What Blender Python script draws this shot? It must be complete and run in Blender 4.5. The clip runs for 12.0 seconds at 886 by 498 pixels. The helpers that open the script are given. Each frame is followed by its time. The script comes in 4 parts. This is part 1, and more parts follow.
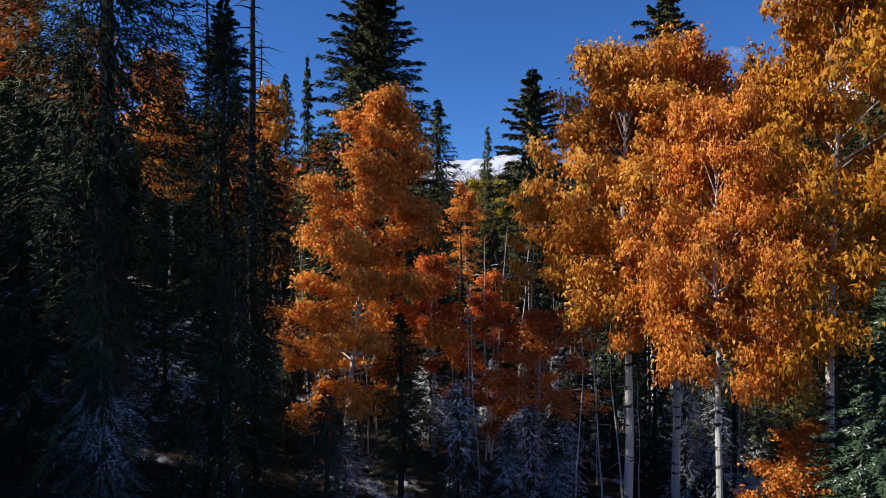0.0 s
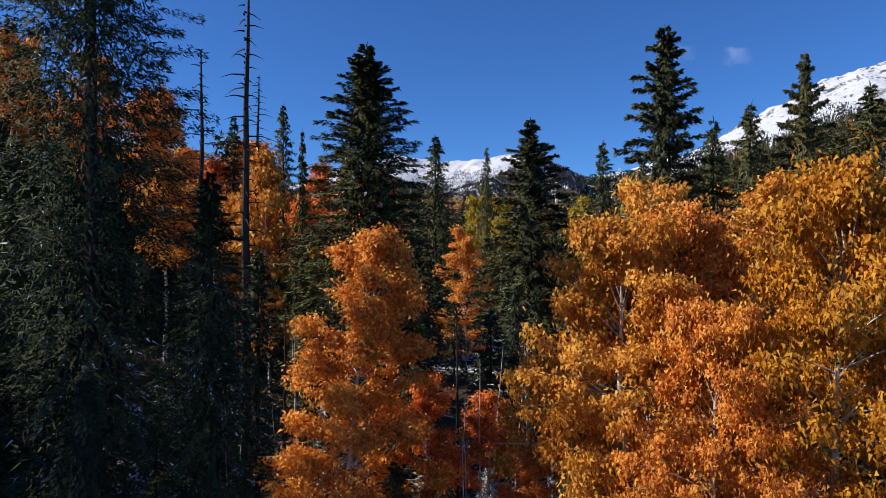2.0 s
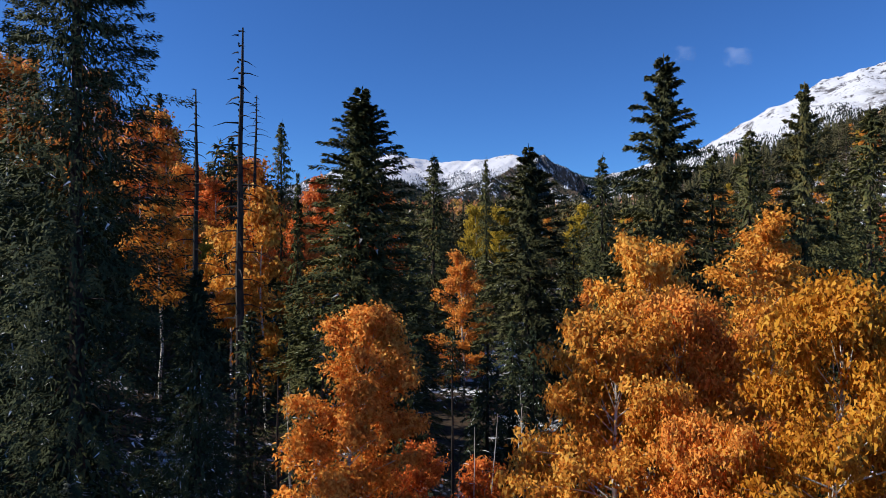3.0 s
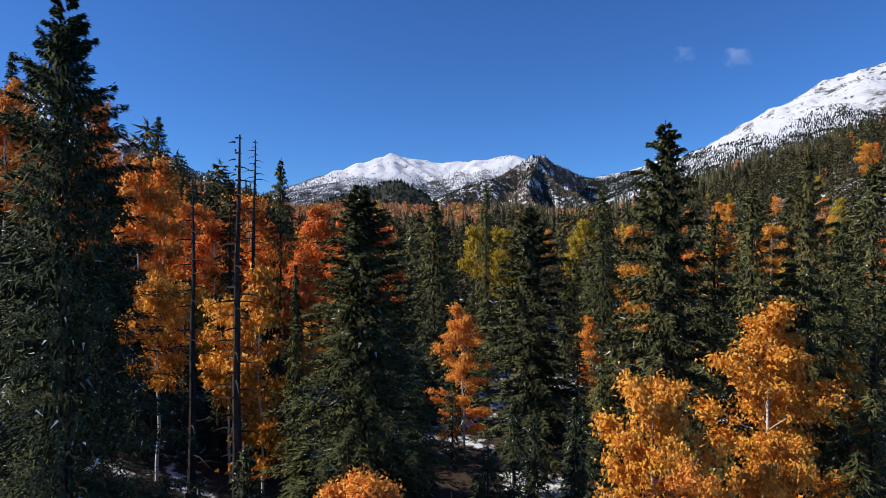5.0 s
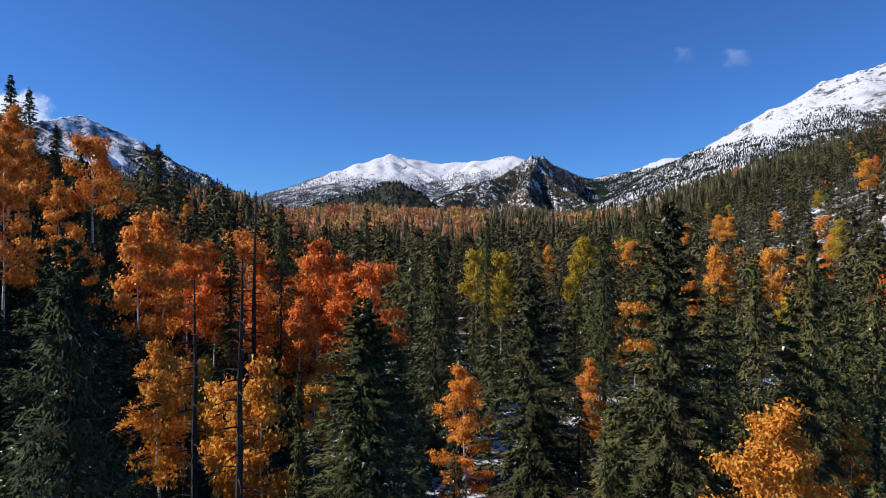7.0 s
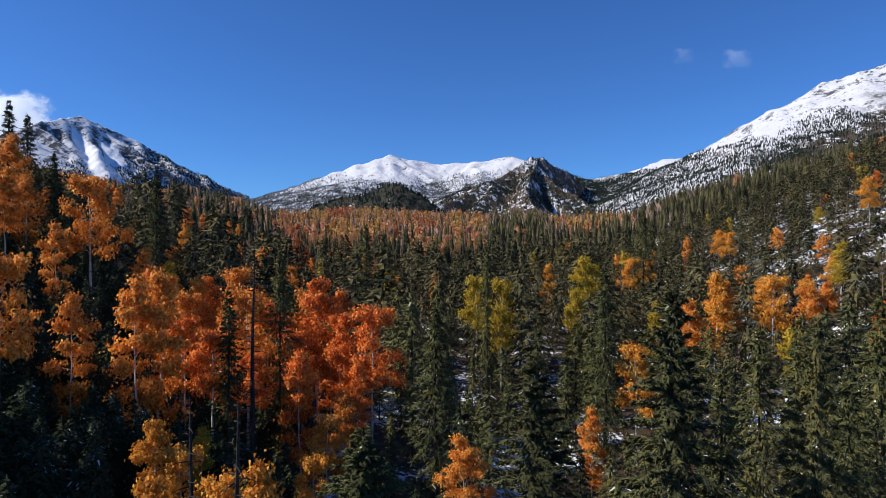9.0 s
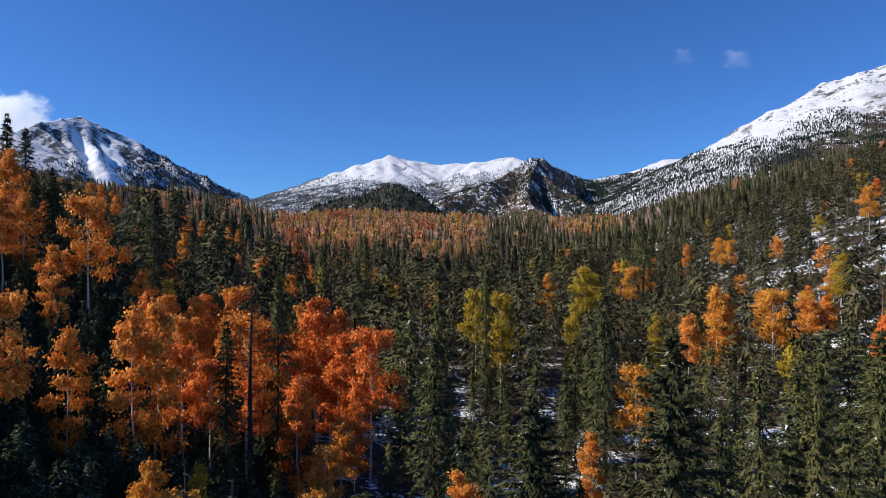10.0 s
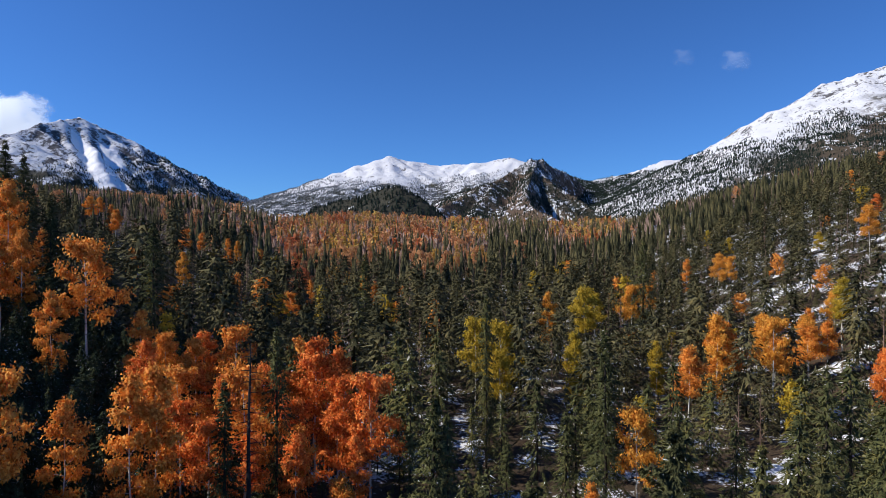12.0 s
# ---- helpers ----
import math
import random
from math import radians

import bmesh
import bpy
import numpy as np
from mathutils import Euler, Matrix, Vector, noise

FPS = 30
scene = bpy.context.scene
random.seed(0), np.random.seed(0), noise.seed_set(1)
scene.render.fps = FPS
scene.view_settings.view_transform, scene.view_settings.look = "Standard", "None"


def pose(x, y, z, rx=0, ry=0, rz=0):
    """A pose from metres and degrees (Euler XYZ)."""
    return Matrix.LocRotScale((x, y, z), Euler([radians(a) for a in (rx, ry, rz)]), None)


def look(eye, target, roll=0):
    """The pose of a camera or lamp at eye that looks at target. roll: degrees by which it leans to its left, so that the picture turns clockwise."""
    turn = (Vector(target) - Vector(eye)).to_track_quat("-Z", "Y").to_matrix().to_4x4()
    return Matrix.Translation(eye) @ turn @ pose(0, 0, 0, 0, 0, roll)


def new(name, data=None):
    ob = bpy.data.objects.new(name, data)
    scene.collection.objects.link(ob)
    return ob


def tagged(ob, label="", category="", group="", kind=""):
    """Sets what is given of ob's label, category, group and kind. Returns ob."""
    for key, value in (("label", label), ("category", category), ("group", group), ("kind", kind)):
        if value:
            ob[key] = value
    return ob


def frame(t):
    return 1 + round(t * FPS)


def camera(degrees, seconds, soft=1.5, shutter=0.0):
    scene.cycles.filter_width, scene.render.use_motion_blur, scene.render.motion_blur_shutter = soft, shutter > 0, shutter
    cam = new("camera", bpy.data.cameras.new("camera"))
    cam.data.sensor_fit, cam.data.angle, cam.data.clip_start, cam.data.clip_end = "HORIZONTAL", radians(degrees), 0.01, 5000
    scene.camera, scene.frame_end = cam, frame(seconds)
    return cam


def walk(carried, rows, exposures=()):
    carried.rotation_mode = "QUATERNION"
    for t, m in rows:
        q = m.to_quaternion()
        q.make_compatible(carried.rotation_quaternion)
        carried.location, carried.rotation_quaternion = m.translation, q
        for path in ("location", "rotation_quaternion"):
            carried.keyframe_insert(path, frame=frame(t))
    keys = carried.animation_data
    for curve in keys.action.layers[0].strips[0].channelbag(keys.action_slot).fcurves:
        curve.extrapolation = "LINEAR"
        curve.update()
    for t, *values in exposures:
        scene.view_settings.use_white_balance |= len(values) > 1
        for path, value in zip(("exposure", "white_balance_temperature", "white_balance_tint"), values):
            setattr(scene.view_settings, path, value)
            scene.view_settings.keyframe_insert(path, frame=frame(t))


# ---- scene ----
cam = camera(72.0, 12.0, 0.9)
# A drone rises straight up out of a clearing: seconds, eye, yaw.
PATH = [
    (0.0, (-0.270, -0.660, 4.800), 0.17),
    (0.5, (-0.235, -0.610, 5.700), 0.18),
    (1.0, (-0.205, -0.535, 6.645), 0.17),
    (1.5, (-0.175, -0.455, 7.613), 0.17),
    (2.0, (-0.110, -0.350, 8.594), 0.15),
    (2.5, (-0.026, -0.235, 9.599), 0.15),
    (3.0, (0.075, -0.127, 10.632), 0.17),
    (5.0, (0.085, 0.230, 15.080), 0.18),
    (5.5, (-0.030, 0.260, 16.318), 0.15),
    (6.0, (-0.065, 0.300, 17.558), 0.12),
    (6.5, (-0.110, 0.360, 18.825), 0.09),
    (7.0, (-0.135, 0.443, 20.117), 0.09),
    (9.0, (-0.165, 0.987, 25.728), 0.08),
    (9.5, (-0.110, 1.135, 27.157), 0.07),
    (10.0, (-0.055, 1.270, 28.582), 0.06),
    (10.5, (-0.045, 1.370, 30.045), 0.05),
    (11.0, (-0.065, 1.510, 31.510), 0.05),
    (11.5, (-0.085, 1.620, 32.960), 0.03),
    (12.0, (-0.080, 1.685, 34.397), 0.02),
]
walk(cam, [(t, pose(*eye, 90, 0, yaw)) for t, eye, yaw in PATH])

# ---- world, sun ----
SUN_AZ, SUN_EL = radians(-97), radians(38)        # clockwise from straight ahead
world = bpy.data.worlds.new("sky")
scene.world = world
world.use_nodes = True
wn = world.node_tree
sky = wn.nodes.new("ShaderNodeTexSky")
sky.sky_type, sky.sun_disc = "NISHITA", False
sky.sun_elevation, sky.sun_rotation = SUN_EL, SUN_AZ
sky.altitude, sky.air_density, sky.dust_density, sky.ozone_density = 3000, 1.25, 0.3, 4.0
deep = wn.nodes.new("ShaderNodeMix")          # the thin, deep blue air of high mountains
deep.data_type, deep.blend_type = "RGBA", "MULTIPLY"
deep.inputs[0].default_value, deep.inputs[7].default_value = 1.0, (0.315, 0.58, 0.95, 1)
wn.nodes["Background"].inputs["Strength"].default_value = 0.138
wn.links.new(sky.outputs["Color"], deep.inputs[6])
wn.links.new(deep.outputs[2], wn.nodes["Background"].inputs["Color"])
sun_way = Vector((math.sin(SUN_AZ) * math.cos(SUN_EL), math.cos(SUN_AZ) * math.cos(SUN_EL), math.sin(SUN_EL)))
sun_data = bpy.data.lights.new("sun", "SUN")
sun_data.energy, sun_data.angle, sun_data.color = 4.9, radians(0.5), (1.0, 0.93, 0.82)
sun = new("sun", sun_data)
sun.matrix_world = look(sun_way * 200, (0, 0, 0))


# ---- materials ----
class Mat:
    """A small wrapper for building node materials."""

    def __init__(self, name, rough=0.8, spec=0.3):
        self.m = bpy.data.materials.new(name)
        self.m.use_nodes = True
        self.n, self.l = self.m.node_tree.nodes, self.m.node_tree.links
        self.b = self.n["Principled BSDF"]
        self.b.inputs["Roughness"].default_value = rough
        self.b.inputs["Specular IOR Level"].default_value = spec
        self.geo = self.n.new("ShaderNodeNewGeometry")

    def put(self, a, b):
        if hasattr(a, "is_output"):
            self.l.new(a, b)
        else:
            b.default_value = a

    def coords(self, what="Object"):
        return self.n.new("ShaderNodeTexCoord").outputs[what]

    def noise(self, scale, detail=4, vec=None, stretch=None, rough=0.55, distortion=0.0):
        vec = vec or self.geo.outputs["Position"]
        if stretch:
            mp = self.n.new("ShaderNodeMapping")
            mp.inputs["Scale"].default_value = stretch
            self.l.new(vec, mp.inputs["Vector"])
            vec = mp.outputs["Vector"]
        t = self.n.new("ShaderNodeTexNoise")
        t.inputs["Scale"].default_value, t.inputs["Detail"].default_value = scale, detail
        t.inputs["Roughness"].default_value, t.inputs["Distortion"].default_value = rough, distortion
        self.l.new(vec, t.inputs["Vector"])
        return t.outputs["Fac"]

    def math(self, op, a, b=0.0, clamp=False):
        t = self.n.new("ShaderNodeMath")
        t.operation, t.use_clamp = op, clamp
        self.put(a, t.inputs[0]), self.put(b, t.inputs[1])
        return t.outputs[0]

    def step(self, v, lo, hi):
        t = self.n.new("ShaderNodeMapRange")
        t.interpolation_type = "SMOOTHSTEP"
        self.put(v, t.inputs["Value"])
        t.inputs["From Min"].default_value, t.inputs["From Max"].default_value = lo, hi
        return t.outputs["Result"]

    def ramp(self, v, *stops):
        t = self.n.new("ShaderNodeValToRGB")
        e = t.color_ramp.elements
        while len(e) < len(stops):
            e.new(0.5)
        for k, (p, c) in zip(e, stops):
            k.position, k.color = p, (*c, 1)
        self.put(v, t.inputs["Fac"])
        return t.outputs["Color"]

    def mix(self, f, a, b, blend="MIX"):
        t = self.n.new("ShaderNodeMix")
        t.data_type, t.blend_type = "RGBA", blend
        self.put(f, t.inputs[0])
        for v, k in ((a, 6), (b, 7)):
            self.put(v if hasattr(v, "is_output") else (*v, 1), t.inputs[k])
        return t.outputs[2]

    def xyz(self, v):
        t = self.n.new("ShaderNodeSeparateXYZ")
        self.l.new(v, t.inputs[0])
        return t.outputs

    def random(self):
        return self.n.new("ShaderNodeObjectInfo").outputs["Random"]

    def island(self):
        return self.geo.outputs["Random Per Island"]

    def colour(self, c):
        self.put(c, self.b.inputs["Base Color"])
        return self

    def bump(self, v, distance, strength=0.6):
        t = self.n.new("ShaderNodeBump")
        t.inputs["Distance"].default_value, t.inputs["Strength"].default_value = distance, strength
        self.l.new(v, t.inputs["Height"])
        self.l.new(t.outputs["Normal"], self.b.inputs["Normal"])
        return self

    def thin(self, c, amount):
        """Light through a leaf."""
        t, x = self.n.new("ShaderNodeBsdfTranslucent"), self.n.new("ShaderNodeMixShader")
        self.put(c, t.inputs["Color"])
        x.inputs[0].default_value = amount
        self.l.new(self.b.outputs[0], x.inputs[1]), self.l.new(t.outputs[0], x.inputs[2])
        self.l.new(x.outputs[0], self.n["Material Output"].inputs["Surface"])
        return self


def leaf_material(name, a, b, c, far=False):
    """Autumn leaves that run from a through b to c, leaf by leaf and tree by tree."""
    m = Mat(name, 0.6, 0.15)
    big = m.noise(0.9 if not far else 0.06, 3)
    v = m.math("ADD", m.math("MULTIPLY", m.island(), 0.62), m.math("MULTIPLY", m.step(big, 0.3, 0.7), 0.3))
    v = m.math("ADD", v, m.math("MULTIPLY", m.random(), 0.16))
    col = m.ramp(v, (0.1, a), (0.5, b), (0.9, c))
    return m.colour(col).thin(col, 0.25).m


def needle_material(name, dark, light, snow, far=False):
    """Conifer needles, some sprays tipped with snow."""
    m = Mat(name, 0.75, 0.08)
    big = m.noise(0.14 if far else 0.7, 2 if far else 3)
    v = m.math("ADD", m.math("MULTIPLY", m.island(), 0.2 if far else 0.36), m.math("MULTIPLY", m.step(big, 0.32, 0.68), 0.62 if far else 0.46))
    v = m.math("ADD", v, m.math("MULTIPLY", m.random(), 0.32))
    green = m.ramp(v, (0.05, dark), (0.7, light), (1.0, (1.6 * light[0], 1.3 * light[1], light[2])))
    patch = m.step(m.noise(0.35, 3), 0.43, 0.56)
    up = m.step(m.math("ABSOLUTE", m.xyz(m.geo.outputs["True Normal"])["Z"]), 0.35, 0.8)
    white = m.math("MULTIPLY", m.math("MULTIPLY", m.step(m.island(), 1 - snow, 1.02 - snow), patch), up)
    return m.colour(m.mix(white, green, (0.8, 0.82, 0.85))).m


def bark_material(name, a, b, scale, marks=None):
    m = Mat(name, 0.9, 0.2)
    n = m.noise(scale, 5, m.coords(), (1, 1, 0.25))
    col = m.ramp(n, (0.3, a), (0.7, b))
    if marks:
        k = m.step(m.noise(6, 3, m.coords(), (0.5, 0.5, 1.6)), 0.58, 0.66)
        col = m.mix(k, col, marks)
        low = m.step(m.noise(1.1, 3, m.coords()), 0.55, 0.75)
        col = m.mix(m.math("MULTIPLY", low, 0.5), col, (0.2, 0.17, 0.13))
    return m.colour(col).bump(n, 0.02).m


LEAF_ORANGE = leaf_material("aspen_leaf_orange", (0.42, 0.1, 0.018), (0.78, 0.285, 0.045), (0.95, 0.5, 0.11))
LEAF_GOLD = leaf_material("aspen_leaf_gold", (0.44, 0.14, 0.018), (0.74, 0.32, 0.045), (0.9, 0.52, 0.1))
LEAF_RED = leaf_material("aspen_leaf_red", (0.38, 0.07, 0.015), (0.78, 0.21, 0.04), (0.95, 0.38, 0.09))
LEAF_YELLOW = leaf_material("aspen_leaf_yellow", (0.26, 0.2, 0.02), (0.46, 0.33, 0.035), (0.62, 0.42, 0.05))
LEAF_OLIVE = leaf_material("aspen_leaf_olive", (0.32, 0.1, 0.012), (0.62, 0.26, 0.022), (0.78, 0.43, 0.055))
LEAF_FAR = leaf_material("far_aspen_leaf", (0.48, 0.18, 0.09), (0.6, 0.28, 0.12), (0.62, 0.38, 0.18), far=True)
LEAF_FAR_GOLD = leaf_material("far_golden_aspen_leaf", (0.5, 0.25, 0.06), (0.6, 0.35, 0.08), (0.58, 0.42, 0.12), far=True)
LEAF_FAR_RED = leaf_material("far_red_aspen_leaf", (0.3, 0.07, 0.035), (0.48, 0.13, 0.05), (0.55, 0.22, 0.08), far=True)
TWIG_GREY = Mat("bare_twig", 0.9, 0.1)
TWIG_GREY.colour(TWIG_GREY.ramp(TWIG_GREY.noise(0.05, 3), (0.3, (0.24, 0.16, 0.13)), (0.7, (0.42, 0.3, 0.24))))
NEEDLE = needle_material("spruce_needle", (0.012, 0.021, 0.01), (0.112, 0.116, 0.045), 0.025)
# spruce needles again with a little more snow, shade put into the colour
NEEDLE_SHADE = needle_material("shaded_snowy_needle", (0.016, 0.026, 0.015), (0.052, 0.068, 0.034), 0.06)
NEEDLE_DUSTED = needle_material("snow_dusted_young_needle", (0.02, 0.03, 0.02), (0.085, 0.1, 0.06), 0.6)
NEEDLE_PINE = needle_material("pine_needle", (0.024, 0.029, 0.014), (0.112, 0.113, 0.048), 0.02)
NEEDLE_BLUE = needle_material("young_spruce_needle", (0.025, 0.05, 0.03), (0.08, 0.13, 0.075), 0.08)
NEEDLE_FAR = needle_material("far_needle", (0.008, 0.014, 0.008), (0.135, 0.122, 0.058), 0.006, far=True)
BARK_DARK = bark_material("conifer_bark", (0.02, 0.016, 0.013), (0.07, 0.055, 0.045), 9)
BARK_DEAD = bark_material("weathered_dead_wood", (0.02, 0.017, 0.015), (0.065, 0.055, 0.048), 7)
BARK_ASPEN = bark_material("aspen_bark", (0.5, 0.48, 0.42), (0.75, 0.72, 0.65), 5, (0.05, 0.045, 0.04))


def ground_material():
    m = Mat("snowy_forest_floor", 0.85, 0.2)
    litter = m.ramp(m.noise(3, 6), (0.3, (0.025, 0.018, 0.012)), (0.6, (0.08, 0.055, 0.035)), (0.8, (0.1, 0.075, 0.05)))
    cover = m.math("ADD", m.math("MULTIPLY", m.noise(0.12, 3), 0.6), m.math("MULTIPLY", m.noise(1.3, 5), 0.4))
    cover = m.math("SUBTRACT", cover, m.math("MULTIPLY", m.math("SUBTRACT", 1.0, m.step(m.xyz(m.geo.outputs["Position"])["X"], -45, -8)), 0.06))
    col = m.mix(m.step(m.math("ADD", cover, m.math("MULTIPLY", m.step(m.xyz(m.geo.outputs["Position"])["X"], 80, 120), 0.035)), 0.525, 0.595), litter, (0.78, 0.8, 0.84))
    far = m.step(m.xyz(m.geo.outputs["Position"])["Y"], 700, 1300)
    wood = m.ramp(m.noise(0.06, 5), (0.35, (0.02, 0.03, 0.015)), (0.65, (0.06, 0.06, 0.035)))
    return m.colour(m.mix(far, col, wood)).bump(m.noise(2.5, 5), 0.15).m


def mountain_material(name, rockiness, snow_top, snow_low, brown=0.0, gullies=()):
    """Snow above the trees, rock where it is steep or blown bare, brush and litter with thin snow between the trees below.

    snow_top: the height, and its rise per metre eastward, above which the snow lies unbroken; snow_low: the share of snow below it."""
    m = Mat(name, 0.85, 0.15)
    pos, nor = m.geo.outputs["Position"], m.geo.outputs["True Normal"]
    z, up = m.xyz(pos)["Z"], m.xyz(nor)["Z"]
    fine, mid, big = m.noise(0.06, 7, None, (1, 1, 0.6), 0.65), m.noise(0.014, 6, None, (1, 1, 0.6), 0.6), m.noise(0.004, 4)
    rock = m.ramp(m.noise(0.05, 6), (0.3, (0.06, 0.06, 0.066)), (0.7, (0.15, 0.14, 0.142)))
    steep = m.math("ADD", up, m.math("MULTIPLY", m.math("SUBTRACT", mid, 0.5), 0.8))
    steep = m.math("ADD", steep, m.math("MULTIPLY", m.math("SUBTRACT", fine, 0.5), 1.0))
    bare = m.math("SUBTRACT", 1.0, m.step(steep, rockiness - 0.09, rockiness + 0.09))
    high = m.mix(bare, (0.69, 0.7, 0.73), rock)
    edge = m.math("SUBTRACT", z, m.math("MULTIPLY", m.xyz(pos)["X"], snow_top[1]))
    edge = m.math("ADD", edge, m.math("MULTIPLY", m.math("SUBTRACT", big, 0.5), 230.0))
    edge = m.math("ADD", edge, m.math("MULTIPLY", m.math("SUBTRACT", mid, 0.5), 180.0))
    low = m.math("SUBTRACT", 1.0, m.step(edge, snow_top[0] - 45, snow_top[0] + 45))
    brush = m.ramp(m.noise(0.05, 6), (0.3, (0.022, 0.025, 0.018)), (0.7, (0.06, 0.056, 0.04)))
    if brown:
        brush = m.mix(m.math("MULTIPLY", m.step(big, 0.35, 0.55), brown), brush, (0.2, 0.125, 0.085))
    thin = m.step(m.math("ADD", m.math("MULTIPLY", mid, 0.5), m.math("MULTIPLY", fine, 0.5)), 0.62 - snow_low * 0.27, 0.67 - snow_low * 0.27)
    col = m.mix(low, high, m.mix(thin, brush, (0.72, 0.74, 0.78)))
    for x0, y0, x1, y1, w0, w1 in gullies:
        # snow lying deep along a gully that widens downhill
        long = math.hypot(x1 - x0, y1 - y0)
        ux, uy = (x1 - x0) / long, (y1 - y0) / long
        dx, dy = m.math("SUBTRACT", m.xyz(pos)["X"], x0), m.math("SUBTRACT", m.xyz(pos)["Y"], y0)
        along = m.math("ADD", m.math("MULTIPLY", dx, ux), m.math("MULTIPLY", dy, uy))
        off = m.math("ABSOLUTE", m.math("SUBTRACT", m.math("MULTIPLY", dx, uy), m.math("MULTIPLY", dy, ux)))
        off = m.math("ADD", off, m.math("MULTIPLY", m.math("SUBTRACT", mid, 0.5), 110.0))
        off = m.math("ADD", off, m.math("MULTIPLY", m.math("SUBTRACT", fine, 0.5), 50.0))
        wide = m.math("ADD", m.math("MULTIPLY", along, (w1 - w0) / long), w0)
        inside = m.step(m.math("SUBTRACT", wide, off), -4.0, 4.0)
        ends = m.math("MULTIPLY", m.step(along, -10.0, 15.0), m.math("SUBTRACT", 1.0, m.step(along, long - 30, long)))
        col = m.mix(m.math("MULTIPLY", inside, ends), col, (0.84, 0.85, 0.88))
    h = m.math("ADD", m.math("MULTIPLY", mid, 40.0), m.math("MULTIPLY", fine, 12.0))
    return m.colour(col).bump(h, 1.0, 0.4).m


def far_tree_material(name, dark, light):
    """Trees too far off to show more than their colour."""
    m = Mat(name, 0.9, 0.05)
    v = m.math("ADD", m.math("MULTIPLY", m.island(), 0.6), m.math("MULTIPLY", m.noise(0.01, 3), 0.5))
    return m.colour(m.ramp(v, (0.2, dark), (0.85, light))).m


GROUND = ground_material()
# gullies: head x, y, foot x, y, half width at the head and at the foot
LEFT_GULLIES = [(-1985, 3260, -1540, 2880, 16, 80), (-1830, 3310, -1660, 3110, 30, 66)]
ROCKFACE = mountain_material("snowy_rock_summit", 0.66, (415, 0.03), 0.5)
ROCKFACE_LEFT = mountain_material("dark_rock_and_snow", 0.68, (230, -0.08), 0.35, 0.0, LEFT_GULLIES)
ROCKFACE_WOODED = mountain_material("wooded_crag", 0.66, (470, -0.05), 0.38, 0.5)
ROCKFACE_RIGHT = mountain_material("broad_snowy_summit", 0.73, (-250, 0.48), 0.32, 0.3)
HILL_WOODED = mountain_material("dark_wooded_hill", 0.6, (900, 0.0), 0.05)
# conifer green lifted and cooled, so the distance haze sits in the colour
FAR_WOOD = far_tree_material("hazed_mountain_conifer", (0.01, 0.017, 0.012), (0.034, 0.047, 0.038))
FAR_WOOD_FROSTED = far_tree_material("frosted_mountain_conifer", (0.04, 0.05, 0.055), (0.3, 0.32, 0.34))
SNOW = Mat("fresh_snow", 0.7, 0.3).colour((0.82, 0.84, 0.88, 1)).m


# ---- mesh helpers ----
def mesh_of(name, verts, quads, mat, smooth=False, slots=None, normals=None):
    """A mesh from arrays of points and of faces that all have as many corners; mat: one material, or a list that slots picks from."""
    corners = quads.shape[1]
    me = bpy.data.meshes.new(name)
    nv, nf = len(verts), len(quads)
    me.vertices.add(nv), me.loops.add(nf * corners), me.polygons.add(nf)
    me.vertices.foreach_set("co", np.ascontiguousarray(verts, dtype=np.float32).ravel())
    me.loops.foreach_set("vertex_index", np.ascontiguousarray(quads, dtype=np.int32).ravel())
    me.polygons.foreach_set("loop_start", np.arange(0, nf * corners, corners, dtype=np.int32))
    for k in mat if isinstance(mat, list) else [mat]:
        me.materials.append(k)
    if slots is not None:
        me.polygons.foreach_set("material_index", np.ascontiguousarray(slots, dtype=np.int32))
    me.polygons.foreach_set("use_smooth", np.full(nf, smooth))
    me.update(calc_edges=True)
    me.validate()
    if normals is not None:
        me.normals_split_custom_set_from_vertices(np.ascontiguousarray(normals, dtype=np.float32))
    return me


def crown_normals(v, q, out, soft):
    """Turns every leaf's face outwards and rounds its shading towards the shape of the crown (out: a direction for each point)."""
    out = unit(out)
    n = unit(np.cross(v[q[:, 1]] - v[q[:, 0]], v[q[:, -1]] - v[q[:, 0]]))
    face = unit(out[q].mean(1))
    back = (n * face).sum(1) < 0
    q = np.where(back[:, None], q[:, ::-1], q)
    n = np.where(back[:, None], -n, n)
    at = np.zeros_like(v)
    at[q] = n[:, None]
    return v, q, unit(out * soft + at * (1 - soft))


def join(*pieces):
    """Joins (verts, quads) pairs."""
    vs, qs, n = [], [], 0
    for v, q in pieces:
        vs.append(v), qs.append(q + n)
        n += len(v)
    return np.concatenate(vs), np.concatenate(qs)


def unit(v):
    return v / np.maximum(np.linalg.norm(v, axis=-1, keepdims=True), 1e-9)


def blades(base, way, side, length, width, sag=0.0):
    """Pointed leaves or sprays, one rhombus each."""
    length, width = length[:, None], width[:, None]
    mid = base + way * length * 0.5
    tip = base + way * length
    tip[:, 2] -= (sag * length)[:, 0]
    v = np.stack([base, mid + side * width * 0.5, tip, mid - side * width * 0.5], 1).reshape(-1, 3)
    return v, np.arange(len(v)).reshape(-1, 4)


def sprays_of(base, way, side, length, width, sag=0.0):
    """Pointed sprays of needles, one triangle each."""
    length, width = length[:, None], width[:, None]
    tip = base + way * length
    tip[:, 2] -= (sag * length)[:, 0]
    root = base + way * length * 0.12
    v = np.stack([root + side * width * 0.5, tip, root - side * width * 0.5], 1).reshape(-1, 3)
    return v, np.arange(len(v)).reshape(-1, 3)


